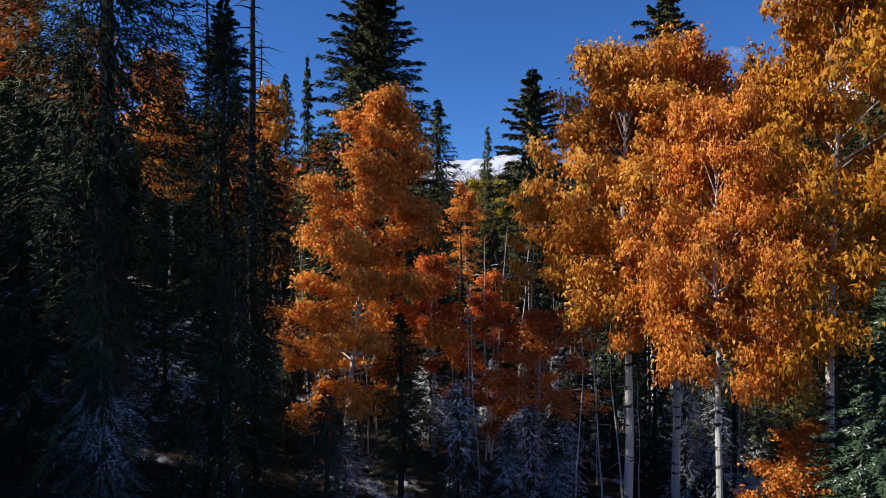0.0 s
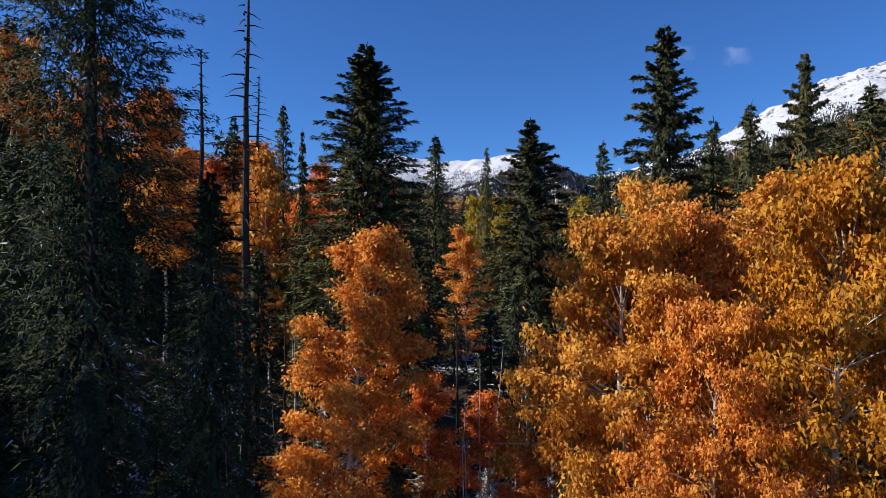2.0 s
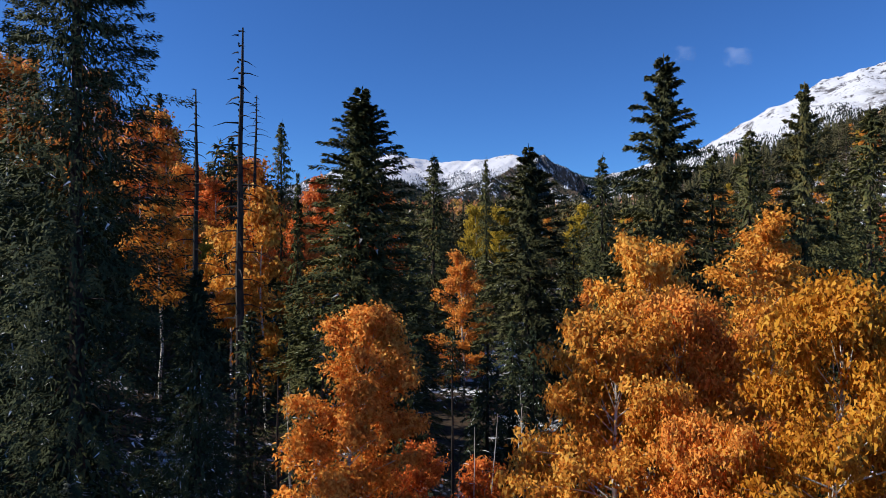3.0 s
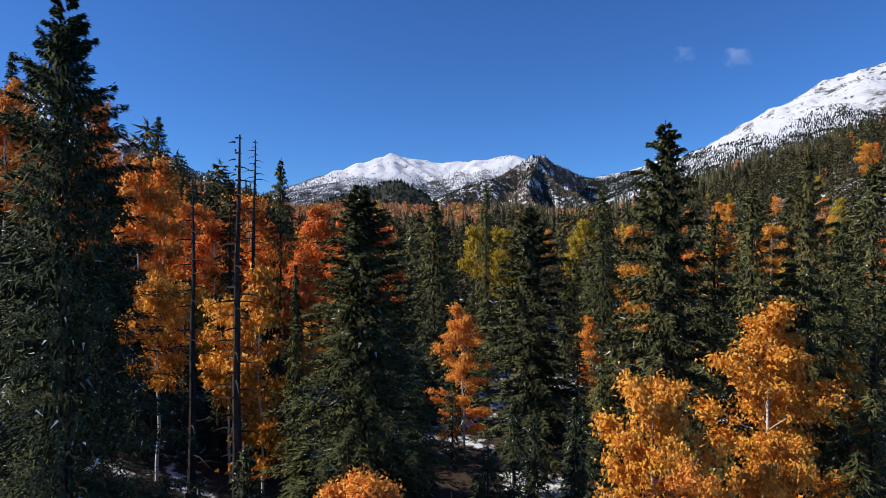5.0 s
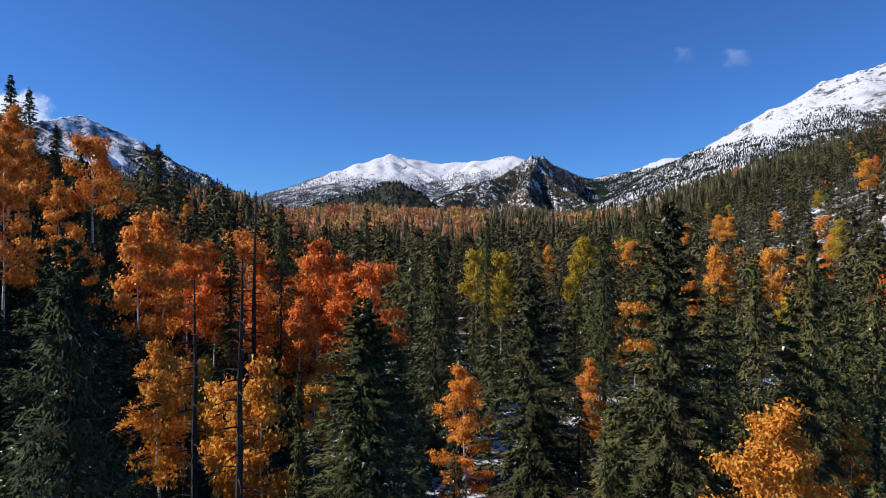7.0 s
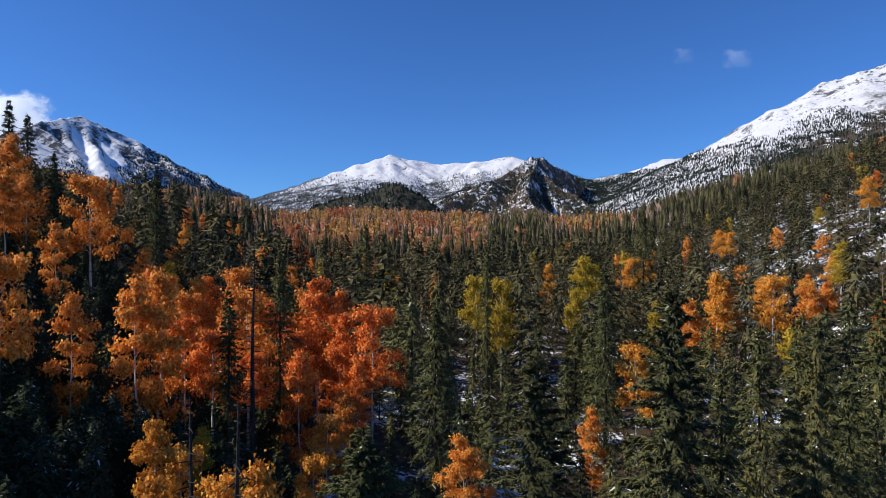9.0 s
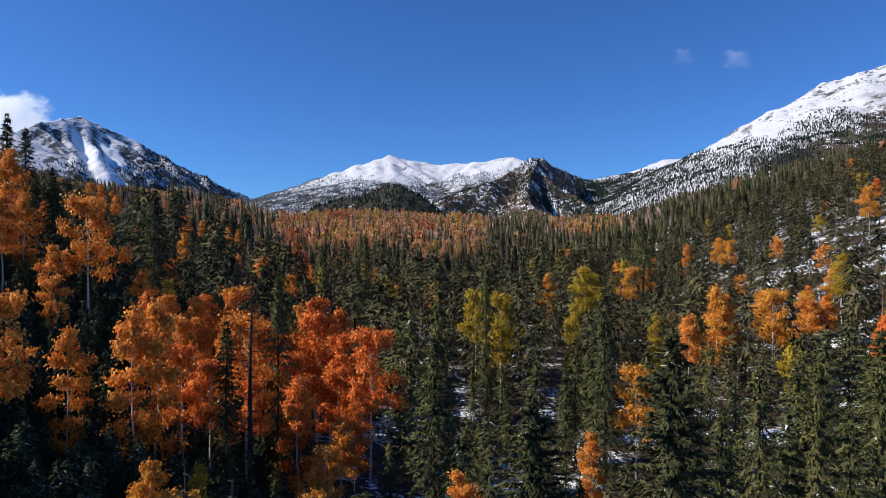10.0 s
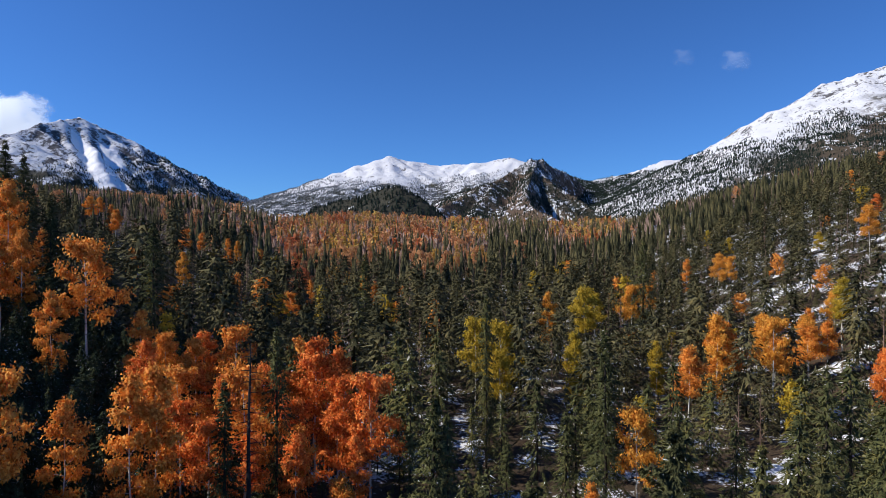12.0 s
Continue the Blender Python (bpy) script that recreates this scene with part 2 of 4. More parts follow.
def tube(points, radii, sides=5):
    """A tapered tube along points."""
    p, r = np.asarray(points, float), np.asarray(radii, float)
    d = unit(np.gradient(p, axis=0))
    ref = np.where(np.abs(d[:, 2:3]) > 0.8, np.array([[1.0, 0, 0]]), np.array([[0, 0, 1.0]]))
    a = unit(np.cross(d, ref))
    b = np.cross(d, a)
    t = np.arange(sides) * 2 * np.pi / sides
    v = p[:, None] + r[:, None, None] * (a[:, None] * np.cos(t)[None, :, None] + b[:, None] * np.sin(t)[None, :, None])
    q = []
    for i in range(len(p) - 1):
        for j in range(sides):
            k = (j + 1) % sides
            q.append((i * sides + j, i * sides + k, (i + 1) * sides + k, (i + 1) * sides + j))
    return v.reshape(-1, 3), np.array(q)


# ---- the lie of the land ----
def smooth_ramp(v, soft):
    return 0.5 * (v + np.sqrt(v * v + soft * soft)) - 0.25 * soft


def land(x, y):
    """Height of the valley floor and its two wooded sides."""
    x, y = np.asarray(x, float), np.asarray(y, float)
    base = -1.6 + 0.068 * smooth_ramp(y - 120, 40) - 0.04 * smooth_ramp(y - 1100, 200)
    left_foot = -10 - 0.28 * smooth_ramp(y - 60, 20)
    brow = 65 + 35 * np.clip((330 - y) / 180, 0, 1)
    left = brow * (1 - np.exp(-0.57 * smooth_ramp(left_foot - x, 14) / brow))
    right_foot = 86 + 0.17 * smooth_ramp(y - 230, 40) + 0.25 * smooth_ramp(y - 560, 80)
    crest = 70 + 60 * np.clip((600 - y) / 300, 0, 1)
    right = crest * (1 - np.exp(-0.6 * smooth_ramp(x - right_foot, 14) / crest))
    wave = 1.2 * np.sin(x * 0.045 + 1.3) * np.cos(y * 0.037) + 0.5 * np.sin(x * 0.13 + y * 0.11)
    calm = np.clip(np.hypot(x, y - 10) / 60, 0, 1)
    # the floor steepens towards the valley's head, trimmed by bearing to fit the view
    s = x / np.maximum(y, 50)
    rise = 0.026 * smooth_ramp(y - 340, 60) - 0.014 * smooth_ramp(y - 850, 80) - 0.03 * smooth_ramp(y - 1300, 200)
    rise = rise * np.clip((s + 0.42) / 0.17, 0, 1) * (1 - 0.4 * np.clip((s - 0.03) / 0.12, 0, 1)) * np.clip((0.55 - s) / 0.2, 0, 1) * np.clip((y - 280) / 80, 0, 1)
    # low knolls at the valley's head
    swell = 6 * np.exp(-((x + 165) / 130) ** 2 - ((y - 1130) / 230) ** 2) + 7 * np.sin(x * 0.013 + 0.6) * np.cos(y * 0.008) * np.clip((y - 500) / 500, 0, 1) * np.clip((2200 - y) / 800, 0, 1)
    side = left + right
    return base + side + wave * calm + swell + rise


def build_ground():
    d = np.concatenate([[-400, -200, -100, -50, -25], np.geomspace(2, 4900, 150) - 2])
    s = np.linspace(-1, 1, 161)
    reach = 60 + np.maximum(d, 0) * 1.3 + 60 * (d < 0)
    x = (np.sign(s) * np.abs(s) ** 1.3)[None] * reach[:, None]
    y = np.repeat(d[:, None], len(s), 1)
    z = land(x, y)
    v = np.stack([x, y, z], -1).reshape(-1, 3)
    r, c = np.meshgrid(np.arange(len(d) - 1), np.arange(len(s) - 1), indexing="ij")
    i = (r * len(s) + c).ravel()
    q = np.stack([i, i + 1, i + len(s) + 1, i + len(s)], 1)
    ob = new("ground", mesh_of("ground", v, q, GROUND, True))
    tagged(ob, "forest floor of dark litter under patchy early snow", "ground", kind="structure")


# ---- mountains ----
def lattice(x, y, scale, seed):
    """Smooth value noise from 0 to 1 over arrays of points."""
    x, y = x * scale + seed * 17.3, y * scale - seed * 9.1
    ix, iy = np.floor(x), np.floor(y)
    fx, fy = x - ix, y - iy
    fx, fy = fx * fx * (3 - 2 * fx), fy * fy * (3 - 2 * fy)

    def at(a, b):
        h = np.sin(a * 127.1 + b * 311.7 + seed * 74.7) * 43758.5453
        return h - np.floor(h)
    low = at(ix, iy) * (1 - fx) + at(ix + 1, iy) * fx
    return low * (1 - fy) + (at(ix, iy + 1) * (1 - fx) + at(ix + 1, iy + 1) * fx) * fy


def conifer_cones(name, label, mat, p, tall):
    """Mountain conifers at the points p: slim spires with an uneven hem, joined."""
    rng = np.random.default_rng(len(p))
    n = len(p)
    tall = tall * rng.uniform(0.6, 1.35, n)
    v = np.zeros((n, 5, 3))
    turn = rng.uniform(0, 1.57, n)
    for k in range(4):
        r = tall * rng.uniform(0.13, 0.24, n)
        v[:, k] = p + np.stack([np.cos(turn + k * 1.571) * r, np.sin(turn + k * 1.571) * r, tall * rng.uniform(0.0, 0.2, n) - 0.5], 1)
    v[:, 4] = p + np.stack([np.zeros(n), np.zeros(n), tall], 1)
    i = np.arange(n)[:, None] * 5
    q = np.concatenate([i + np.array([[k, (k + 1) % 4, 4]]) for k in range(4)])
    tagged(new(name, mesh_of(name, v.reshape(-1, 3), q, mat)), label, "forest", kind="stuff")


def mountain(label, mat, ridges, box, size, rough, seed, ribs=22, woods=()):
    """Crests fall away on both sides: each ridge is a line of (x, y, z) with its slopes, to the left and to the right of its run.

    woods: (label, material, spacing, height, density of x, y, z) for the trees on its sides."""
    x0, x1, y0, y1 = box
    nx, ny = size
    xs, ys = np.linspace(x0, x1, nx), np.linspace(y0, y1, ny)
    X, Y = np.meshgrid(xs, ys)
    warp = np.array([[noise.noise_vector((x * 0.004, y * 0.004, seed)) for x in xs] for y in ys])
    WX, WY = X + warp[..., 0] * 45, Y + warp[..., 1] * 45
    Z = np.full(X.shape, -1e9)
    run = 0.0
    for rank, (slope_l, slope_r, line) in enumerate(ridges):
        for a, b in zip(line, line[1:]):
            a, b = np.array(a, float), np.array(b, float)
            dx, dy = b[0] - a[0], b[1] - a[1]
            span = math.hypot(dx, dy)
            t0 = ((WX - a[0]) * dx + (WY - a[1]) * dy) / (span * span)
            t = np.clip(t0, 0, 1)
            dist = np.hypot(WX - a[0] - t * dx, WY - a[1] - t * dy)
            side = (dx * (WY - a[1]) - dy * (WX - a[0])) / span
            lean = 0.5 + 0.5 * side / np.maximum(dist, 1.0)
            slope = slope_r + (slope_l - slope_r) * np.clip(lean, 0, 1)
            slope = np.where((t0 < 0) | (t0 > 1), max(slope_l, slope_r), slope)
            # ribs and gullies that run down from the crest
            along = run + t0 * span
            rib = np.abs(np.sin(along * 0.017 + 2.0 * np.sin(along * 0.0053 + seed))) - 0.6 + 0.45 * np.sin(along * 0.049 + dist * 0.006 + seed)
            Z = np.maximum(Z, a[2] + t * (b[2] - a[2]) - slope * dist ** 0.96 + rib * ribs * (0.3 if rank else 1.0) * np.clip(dist / 110, 0, 1) * np.clip(1.6 - dist / 500, 0.3, 1))
            run += span + 137
    n1 = np.array([[noise.ridged_multi_fractal((x * 0.0045, y * 0.0045, seed + 3), 1.0, 2.1, 5, 0.9, 2.0) for x in xs] for y in ys])
    n2 = np.array([[noise.fractal((x * 0.022, y * 0.022, seed + 7), 1.0, 2.0, 4) for x in xs] for y in ys])
    Z = Z + (n1 - 0.8) * rough + n2 * rough * 0.3
    Z = np.maximum(Z, -40)
    v = np.stack([X, Y, Z], -1).reshape(-1, 3)
    r, c = np.meshgrid(np.arange(ny - 1), np.arange(nx - 1), indexing="ij")
    i = (r * nx + c).ravel()
    ob = new("mountain", mesh_of("mountain", v, np.stack([i, i + 1, i + nx + 1, i + nx], 1), mat, True))
    rng = np.random.default_rng(seed)
    for wood_label, wood_mat, gap, tall, density in woods:
        n = int((x1 - x0) * (y1 - y0) / (gap * gap))
        u, w = rng.random(n) * (nx - 1.001), rng.random(n) * (ny - 1.001)
        iu, iw = u.astype(int), w.astype(int)
        fu, fw = u - iu, w - iw
        z = (Z[iw, iu] * (1 - fu) + Z[iw, iu + 1] * fu) * (1 - fw) + (Z[iw + 1, iu] * (1 - fu) + Z[iw + 1, iu + 1] * fu) * fw
        px, py = x0 + u * (x1 - x0) / (nx - 1), y0 + w * (y1 - y0) / (ny - 1)
        # only on sides facing the camera, and above its line over the valley's rim
        facing = np.gradient(Z, ys, axis=0)[iw, iu] > -0.12
        keep = (rng.random(n) < density(px, py, z)) & (z > 30 + 0.036 * py) & facing
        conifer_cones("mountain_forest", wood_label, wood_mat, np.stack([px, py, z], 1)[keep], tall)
    return tagged(ob, label, "mountain", "mountains round the valley", "structure")


def fade(v, lo, hi):
    return np.clip((v - lo) / (hi - lo), 0, 1)


def thin_out(x, y, seed):
    return 0.6 * lattice(x, y, 0.006, seed) + 0.4 * lattice(x, y, 0.024, seed + 1)


def left_woods(x, y, z):
    line = np.where(x > -1750, 590, 400) + 260 * (thin_out(x, y, 2) - 0.5)
    d = (1 - fade(z, line - 60, line + 60)) * np.where(x > -1700, 0.95, 0.6)
    for x0, y0, x1, y1, w0, w1 in LEFT_GULLIES:
        long = math.hypot(x1 - x0, y1 - y0)
        ux, uy = (x1 - x0) / long, (y1 - y0) / long
        along, off = (x - x0) * ux + (y - y0) * uy, np.abs((x - x0) * uy - (y - y0) * ux)
        d = d * np.where((along > 0) & (along < long) & (off < w0 + (w1 - w0) * along / long), 0.05, 1.0)
    return d


def middle_woods(x, y, z):
    line = 425 + 0.085 * np.maximum(x, 0) + 190 * (thin_out(x, y, 5) - 0.5)
    return np.where(x < 700, 0.85, 0.0) * (1 - fade(z, line - 70, line + 70))


def saddle_woods(x, y, z):
    line = 520 + 140 * (thin_out(x, y, 6) - 0.5)
    return np.where(x < 700, 0.0, 1.0) * (1 - fade(z, line - 25, line + 25))


def crag_woods(x, y, z):
    g = thin_out(x, y, 7)
    lit = x < 400 + 0.1 * (y - 2700)
    meadow = lit & (z < 235) & (x < 330)
    return np.where(meadow, 0.25 + 0.7 * (g > 0.46), np.where(lit, 0.55 + 0.45 * fade(g, 0.36, 0.48), 0.35 + 0.5 * fade(g, 0.42, 0.55)))


def right_woods(x, y, z):
    line = np.minimum(np.clip(490 + 0.5 * (x - 1425), 480, 670), 670 - 0.45 * (x - 1790)) + 170 * (thin_out(x, y, 9) - 0.5)
    return (1 - fade(z, line - 30, line + 30)) * np.where(x > 1500, 0.3 + 0.5 * fade(thin_out(x, y, 10), 0.4, 0.52), 0.75 + 0.25 * fade(thin_out(x, y, 10), 0.38, 0.5))


def build_mountains():
    dark = "dark conifers thinning out towards the snow line"
    mountain("steep dark mountain with a snowy gully and rock ribs", ROCKFACE_LEFT, [
        (0.8, 0.8, [(-2330, 2450, 380), (-2212, 2700, 480), (-2090, 3100, 655), (-2045, 3400, 765), (-1882, 3550, 690), (-1646, 3700, 560), (-1312, 3900, 380), (-1000, 4000, 320)]),
        (0.95, 0.95, [(-2045, 3400, 760), (-1880, 3180, 520), (-1700, 2980, 330)]),
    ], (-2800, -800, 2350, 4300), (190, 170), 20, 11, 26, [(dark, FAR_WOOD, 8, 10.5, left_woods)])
    mountain("broad white snow-covered mountain above a wooded valley head", ROCKFACE, [
        (0.5, 0.5, [(-1700, 3900, 180), (-1026, 3950, 353), (-699, 4100, 495), (-387, 4300, 685), (-96, 4350, 635), (183, 4300, 630), (452, 4200, 665), (996, 4250, 505), (1230, 4150, 545), (1448, 4100, 622), (1657, 4050, 632), (2200, 3900, 690)]),
        (0.6, 0.6, [(-387, 4300, 690), (-300, 3900, 480), (-250, 3400, 250)]),
        (0.6, 0.6, [(-699, 4100, 495), (-650, 3700, 340), (-600, 3200, 190)]),
        (0.55, 0.55, [(452, 4200, 665), (330, 3800, 470), (150, 3300, 260)]),
        (0.55, 0.55, [(1448, 4100, 622), (1250, 3700, 420), (1150, 3300, 300)]),
    ], (-1900, 2300, 2900, 4550), (240, 110), 13, 23, 9, [
        ("frosted grey conifers scattered below the snowfields", FAR_WOOD_FROSTED, 8.5, 10, middle_woods),
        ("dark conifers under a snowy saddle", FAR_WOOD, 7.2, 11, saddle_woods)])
    mountain("dark pointed crag with wooded flanks dusted in snow", ROCKFACE_WOODED, [
        (1.9, 0.75, [(-40, 2550, 190), (93, 2800, 283), (211, 3000, 365), (339, 3150, 446), (440, 3200, 508)]),
        (1.0, 2.0, [(440, 3200, 508), (478, 3200, 496), (520, 3200, 508)]),
        (1.0, 2.6, [(520, 3200, 508), (660, 3330, 458), (800, 3480, 400), (900, 3600, 330), (960, 3720, 270)]),
        (1.65, 0.66, [(478, 3200, 500), (420, 2950, 390), (365, 2700, 270), (400, 2500, 190), (438, 2350, 140)]),
        (0.5, 0.5, [(211, 3000, 365), (160, 2600, 190), (130, 2250, 110)]),
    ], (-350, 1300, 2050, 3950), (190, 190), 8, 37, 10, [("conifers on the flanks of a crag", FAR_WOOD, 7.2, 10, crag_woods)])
    mountain("high rounded snow mountain with rocky shoulders", ROCKFACE_RIGHT, [
        (0.7, 0.7, [(1300, 3850, 500), (1564, 3700, 590), (1771, 3500, 690), (1913, 3350, 815), (2006, 3250, 900), (2242, 3200, 975), (2632, 3100, 1060), (3100, 3000, 1080)]),
        (0.7, 0.7, [(2006, 3250, 890), (1820, 2950, 600), (1500, 2650, 330), (1150, 2400, 150)]),
        (0.6, 0.6, [(2500, 3120, 1040), (2300, 2700, 720), (2000, 2300, 430)]),
        (0.7, 0.7, [(1564, 3700, 590), (1350, 3250, 350), (1050, 2850, 180)]),
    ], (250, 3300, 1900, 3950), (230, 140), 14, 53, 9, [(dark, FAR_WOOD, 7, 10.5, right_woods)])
    mountain("low rounded hill dark with conifers", HILL_WOODED, [
        (1.0, 1.0, [(-480, 2300, 198), (-300, 2250, 228), (-210, 2200, 256), (-170, 2180, 262), (-110, 2150, 218), (-50, 2100, 165)]),
        (0.25, 0.25, [(100, 1900, 105), (700, 1900, 115), (1100, 1900, 150)]),
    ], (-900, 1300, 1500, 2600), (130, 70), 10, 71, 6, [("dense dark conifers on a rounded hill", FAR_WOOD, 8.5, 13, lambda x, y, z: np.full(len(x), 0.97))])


# ---- trees: shapes ----
def conifer_crown(rng, H, low, R, branches, sprays, length, width, up=0.25, droop=0.55, inner=0.15, ragged=0.25, full=0.45, wild=0.8, fall=-0.12, fan=1.1, heart=0.5, bulk=0.7, soft=0.62):
    """Tiers of drooping boughs with sprays of needles on both sides."""
    # boughs stand in whorls with gaps between them
    whorls = 17 if branches < 200 else 24 if branches < 300 else 34
    ring = np.floor(np.arange(branches) * whorls / branches)
    u = np.clip((ring + 0.5 + rng.normal(0, 1, branches) * np.where(ring < 0.78 * whorls, 0.17, 0.6)) / whorls, 0, 0.995) ** 0.9
    h = low + (H - low) * u
    r = R * (1 - np.exp((u - 1) / full)) / (1 - math.exp(-1 / full)) * (1 - ragged + 2 * ragged * rng.random(branches) ** 1.3) + 0.04 * R
    az = np.arange(branches) * 2.39996 + rng.normal(0, 0.3, branches)
    out = np.stack([np.cos(az), np.sin(az), np.zeros(branches)], 1)
    lift = up + 0.35 * u ** 2 - 0.15
    s = inner + (1 - inner) * rng.random((branches, sprays)) ** 0.6
    pos = out[:, None] * (r[:, None] * s)[..., None]
    pos[..., 2] = h[:, None] + r[:, None] * (lift[:, None] * s - droop * s * s * (1 - 0.6 * u[:, None]))
    pos[..., 2] += rng.normal(0, 0.034 * R, pos.shape[:2]) * (0.2 + 0.8 * (1 - u[:, None]))
    turn = rng.choice([-1.0, 1.0], (branches, sprays)) * rng.uniform(0.2 * fan, fan, (branches, sprays))
    a = az[:, None] + turn
    way = np.stack([np.cos(a), np.sin(a), rng.normal(fall, 0.34, a.shape)], -1).reshape(-1, 3)
    way = unit(way)
    n = len(way)
    side = unit(np.cross(way, unit(np.array([[0, 0, 0.6]]) + rng.normal(0, wild, (n, 3)))))
    L = length * rng.uniform(0.6, 1.3, n) * np.repeat(0.45 + 0.55 * (1 - u), sprays)
    leaf = sprays_of(pos.reshape(-1, 3), way, side, L, width * rng.uniform(0.6, 1.3, n), 0.12)
    top = np.array([[0, 0, H - 0.5 * length], [0, 0, H - 0.2 * length], [0, 0, H - 0.9 * length]])
    lead = sprays_of(top, unit(np.array([[0, 0, 1.0], [0.3, 0.2, 1], [-0.3, 0.1, 1]])), np.array([[1.0, 0, 0], [0, 1, 0], [0, 1, 0]]), np.full(3, length), np.full(3, width))
    # short dense growth close to the stem
    k = max(24, branches * sprays // (6 if sprays > 100 else 8))
    uc = rng.random(k) ** 0.8 * 0.97
    rc = R * (1 - np.exp((uc - 1) / full)) * rng.uniform(0.12, heart, k)
    ac = rng.uniform(0, 6.283, k)
    hub = np.stack([np.cos(ac) * rc, np.sin(ac) * rc, low + (H - low) * uc], 1)
    down = unit(np.stack([np.cos(ac) * 0.5, np.sin(ac) * 0.5, rng.normal(-0.5, 0.5, k)], 1) + rng.normal(0, 0.35, (k, 3)))
    core = sprays_of(hub, down, unit(np.cross(down, np.stack([np.cos(ac), np.sin(ac), np.full(k, 0.4)], 1) + rng.normal(0, 0.3, (k, 3)))), length * rng.uniform(0.8, 1.5, k) * bulk, width * rng.uniform(1.1, 2.0, k) * bulk)
    stem = sprays_of(np.array([[0, 0, 0.0], [0, 0, 0.0]]), np.array([[0, 0, 1.0], [0, 0, 1.0]]), np.array([[1.0, 0, 0], [0, 1, 0]]), np.full(2, 0.9 * H), np.full(2, 0.3))
    v, q = join(leaf, lead, core, stem)
    round_out = np.stack([v[:, 0], v[:, 1], 0.25 * R + 0.35 * np.hypot(v[:, 0], v[:, 1])], 1)
    return crown_normals(v, q, round_out, soft)


def trunk_line(rng, H, r0, bend=0.15, sides=6, steps=7, top=0.12):
    t = np.linspace(0, 1, steps)
    wob = np.cumsum(rng.normal(0, bend, (steps, 2)), 0) * 0.35
    wob -= wob[:1]
    p = np.stack([wob[:, 0], wob[:, 1], -0.4 + (H + 0.4) * t], 1)
    return p, tube(p, r0 * (1 - t) ** 0.8 + r0 * top, sides)


def boughs(rng, H, low, R, count, thick=0.03, only=None, taper=0.8):
    """Bare woody branches."""
    out = []
    for i in range(count) if only is None else (only,):
        u = (i + rng.random()) / count
        a, r = i * 2.4 + rng.normal(0, 0.3), R * (1 - u) ** taper * rng.uniform(0.3, 1.0) + 0.08
        h = low + (H - low) * u
        s = np.linspace(0, 1, 3)
        p = np.stack([np.cos(a) * r * s, np.sin(a) * r * s, h + r * (0.15 * s - 0.35 * s * s)], 1)
        out.append(tube(p, thick * (1.1 - s), 3))
    return join(*out)


def aspen_shape(rng, H, low, R, clumps, leaves, leaf, spread, sides=7, twig=0.02, lean=0.0, girth=0.0095):
    """Trunk, ascending limbs, and bunches of hanging leaves along the outer half of each limb."""
    p, stem = trunk_line(rng, H * 0.97, girth * H, 0.22 + lean, sides, 8, 0.06)
    count = max(12, clumps // 9)
    c, limbs = [], []
    for i in range(count):
        u = (i + rng.random()) / count
        az = i * 2.39996 + rng.normal(0, 0.35)
        reach = R * np.interp(u, [0, 0.12, 0.35, 0.7, 1], [0.75, 1.08, 1.0, 0.62, 0.16]) * rng.uniform(0.62, 1.15)
        climb = math.radians(np.interp(u, [0, 0.5, 1], [8, 34, 70]) + rng.normal(0, 9))
        zb = low - 0.3 + (0.95 * H - low) * u
        b = np.array([np.interp(zb, p[:, 2], p[:, 0]), np.interp(zb, p[:, 2], p[:, 1]), zb])
        out = np.array([math.cos(az), math.sin(az), 0.0])
        across = np.array([-math.sin(az), math.cos(az), 0.0])
        t = np.linspace(0, 1, 4)[:, None]
        line = b + out * reach * t + np.array([[0, 0, 1.0]]) * reach * (math.tan(climb) * t - 0.22 * t * t)
        line[:, 2] = np.minimum(line[:, 2], H - 0.25)
        limbs.append(tube(line, twig * (0.5 + 0.5 * reach / R) * np.array([1.0, 0.75, 0.5, 0.2]), 4))
        k = clumps // count
        at = 0.28 + 0.74 * rng.random(k) ** 0.8
        spot = np.stack([np.interp(at, t[:, 0], line[:, a]) for a in range(3)], 1)
        # side twigs spread the bunches into a flat fan
        spot += across * (rng.normal(0, 0.24, k) * reach * (1.15 - 0.5 * at))[:, None]
        spot[:, 2] += rng.normal(0.02, 0.1, k) * reach
        c.append(spot)
    c = np.concatenate(c)
    c[:, 2] = np.minimum(c[:, 2], H - 0.1)
    n = len(c) * leaves
    off = rng.normal(0, 1, (len(c), leaves, 3)) * np.array([spread, spread, spread * 0.85])
    base = (c[:, None] + off * rng.uniform(0.55, 1.3, (len(c), 1, 1))).reshape(-1, 3)
    way = unit(rng.normal(0, 0.45, (n, 3)) + np.array([[0, 0, -0.8]]))
    side = unit(np.cross(way, rng.normal(0, 1, (n, 3))))
    v, q = sprays_of(base, way, side, leaf * rng.uniform(0.7, 1.3, n), leaf * (0.58 if leaf < 0.2 else 0.72) * rng.uniform(0.7, 1.2, n))
    heart = np.repeat(c, leaves * q.shape[1], 0)
    mid = np.stack([np.interp(v[:, 2], p[:, 2], p[:, 0]), np.interp(v[:, 2], p[:, 2], p[:, 1]), np.full(len(v), low + 0.4 * (H - low))], 1)
    return (stem, limbs), crown_normals(v, q, 0.6 * unit(v - heart) + 0.5 * unit(v - mid) + np.array([[0, 0, 0.15]]), 0.4)


def snag_shape(rng, H, r0, twigs, R):
    p, stem = trunk_line(rng, H, r0, 0.1, 7, 9, 0.15)
    return stem, [boughs(rng, H, H * 0.12, R, twigs, 0.042, only=i, taper=0.35) for i in range(twigs)]


PROTO = {}


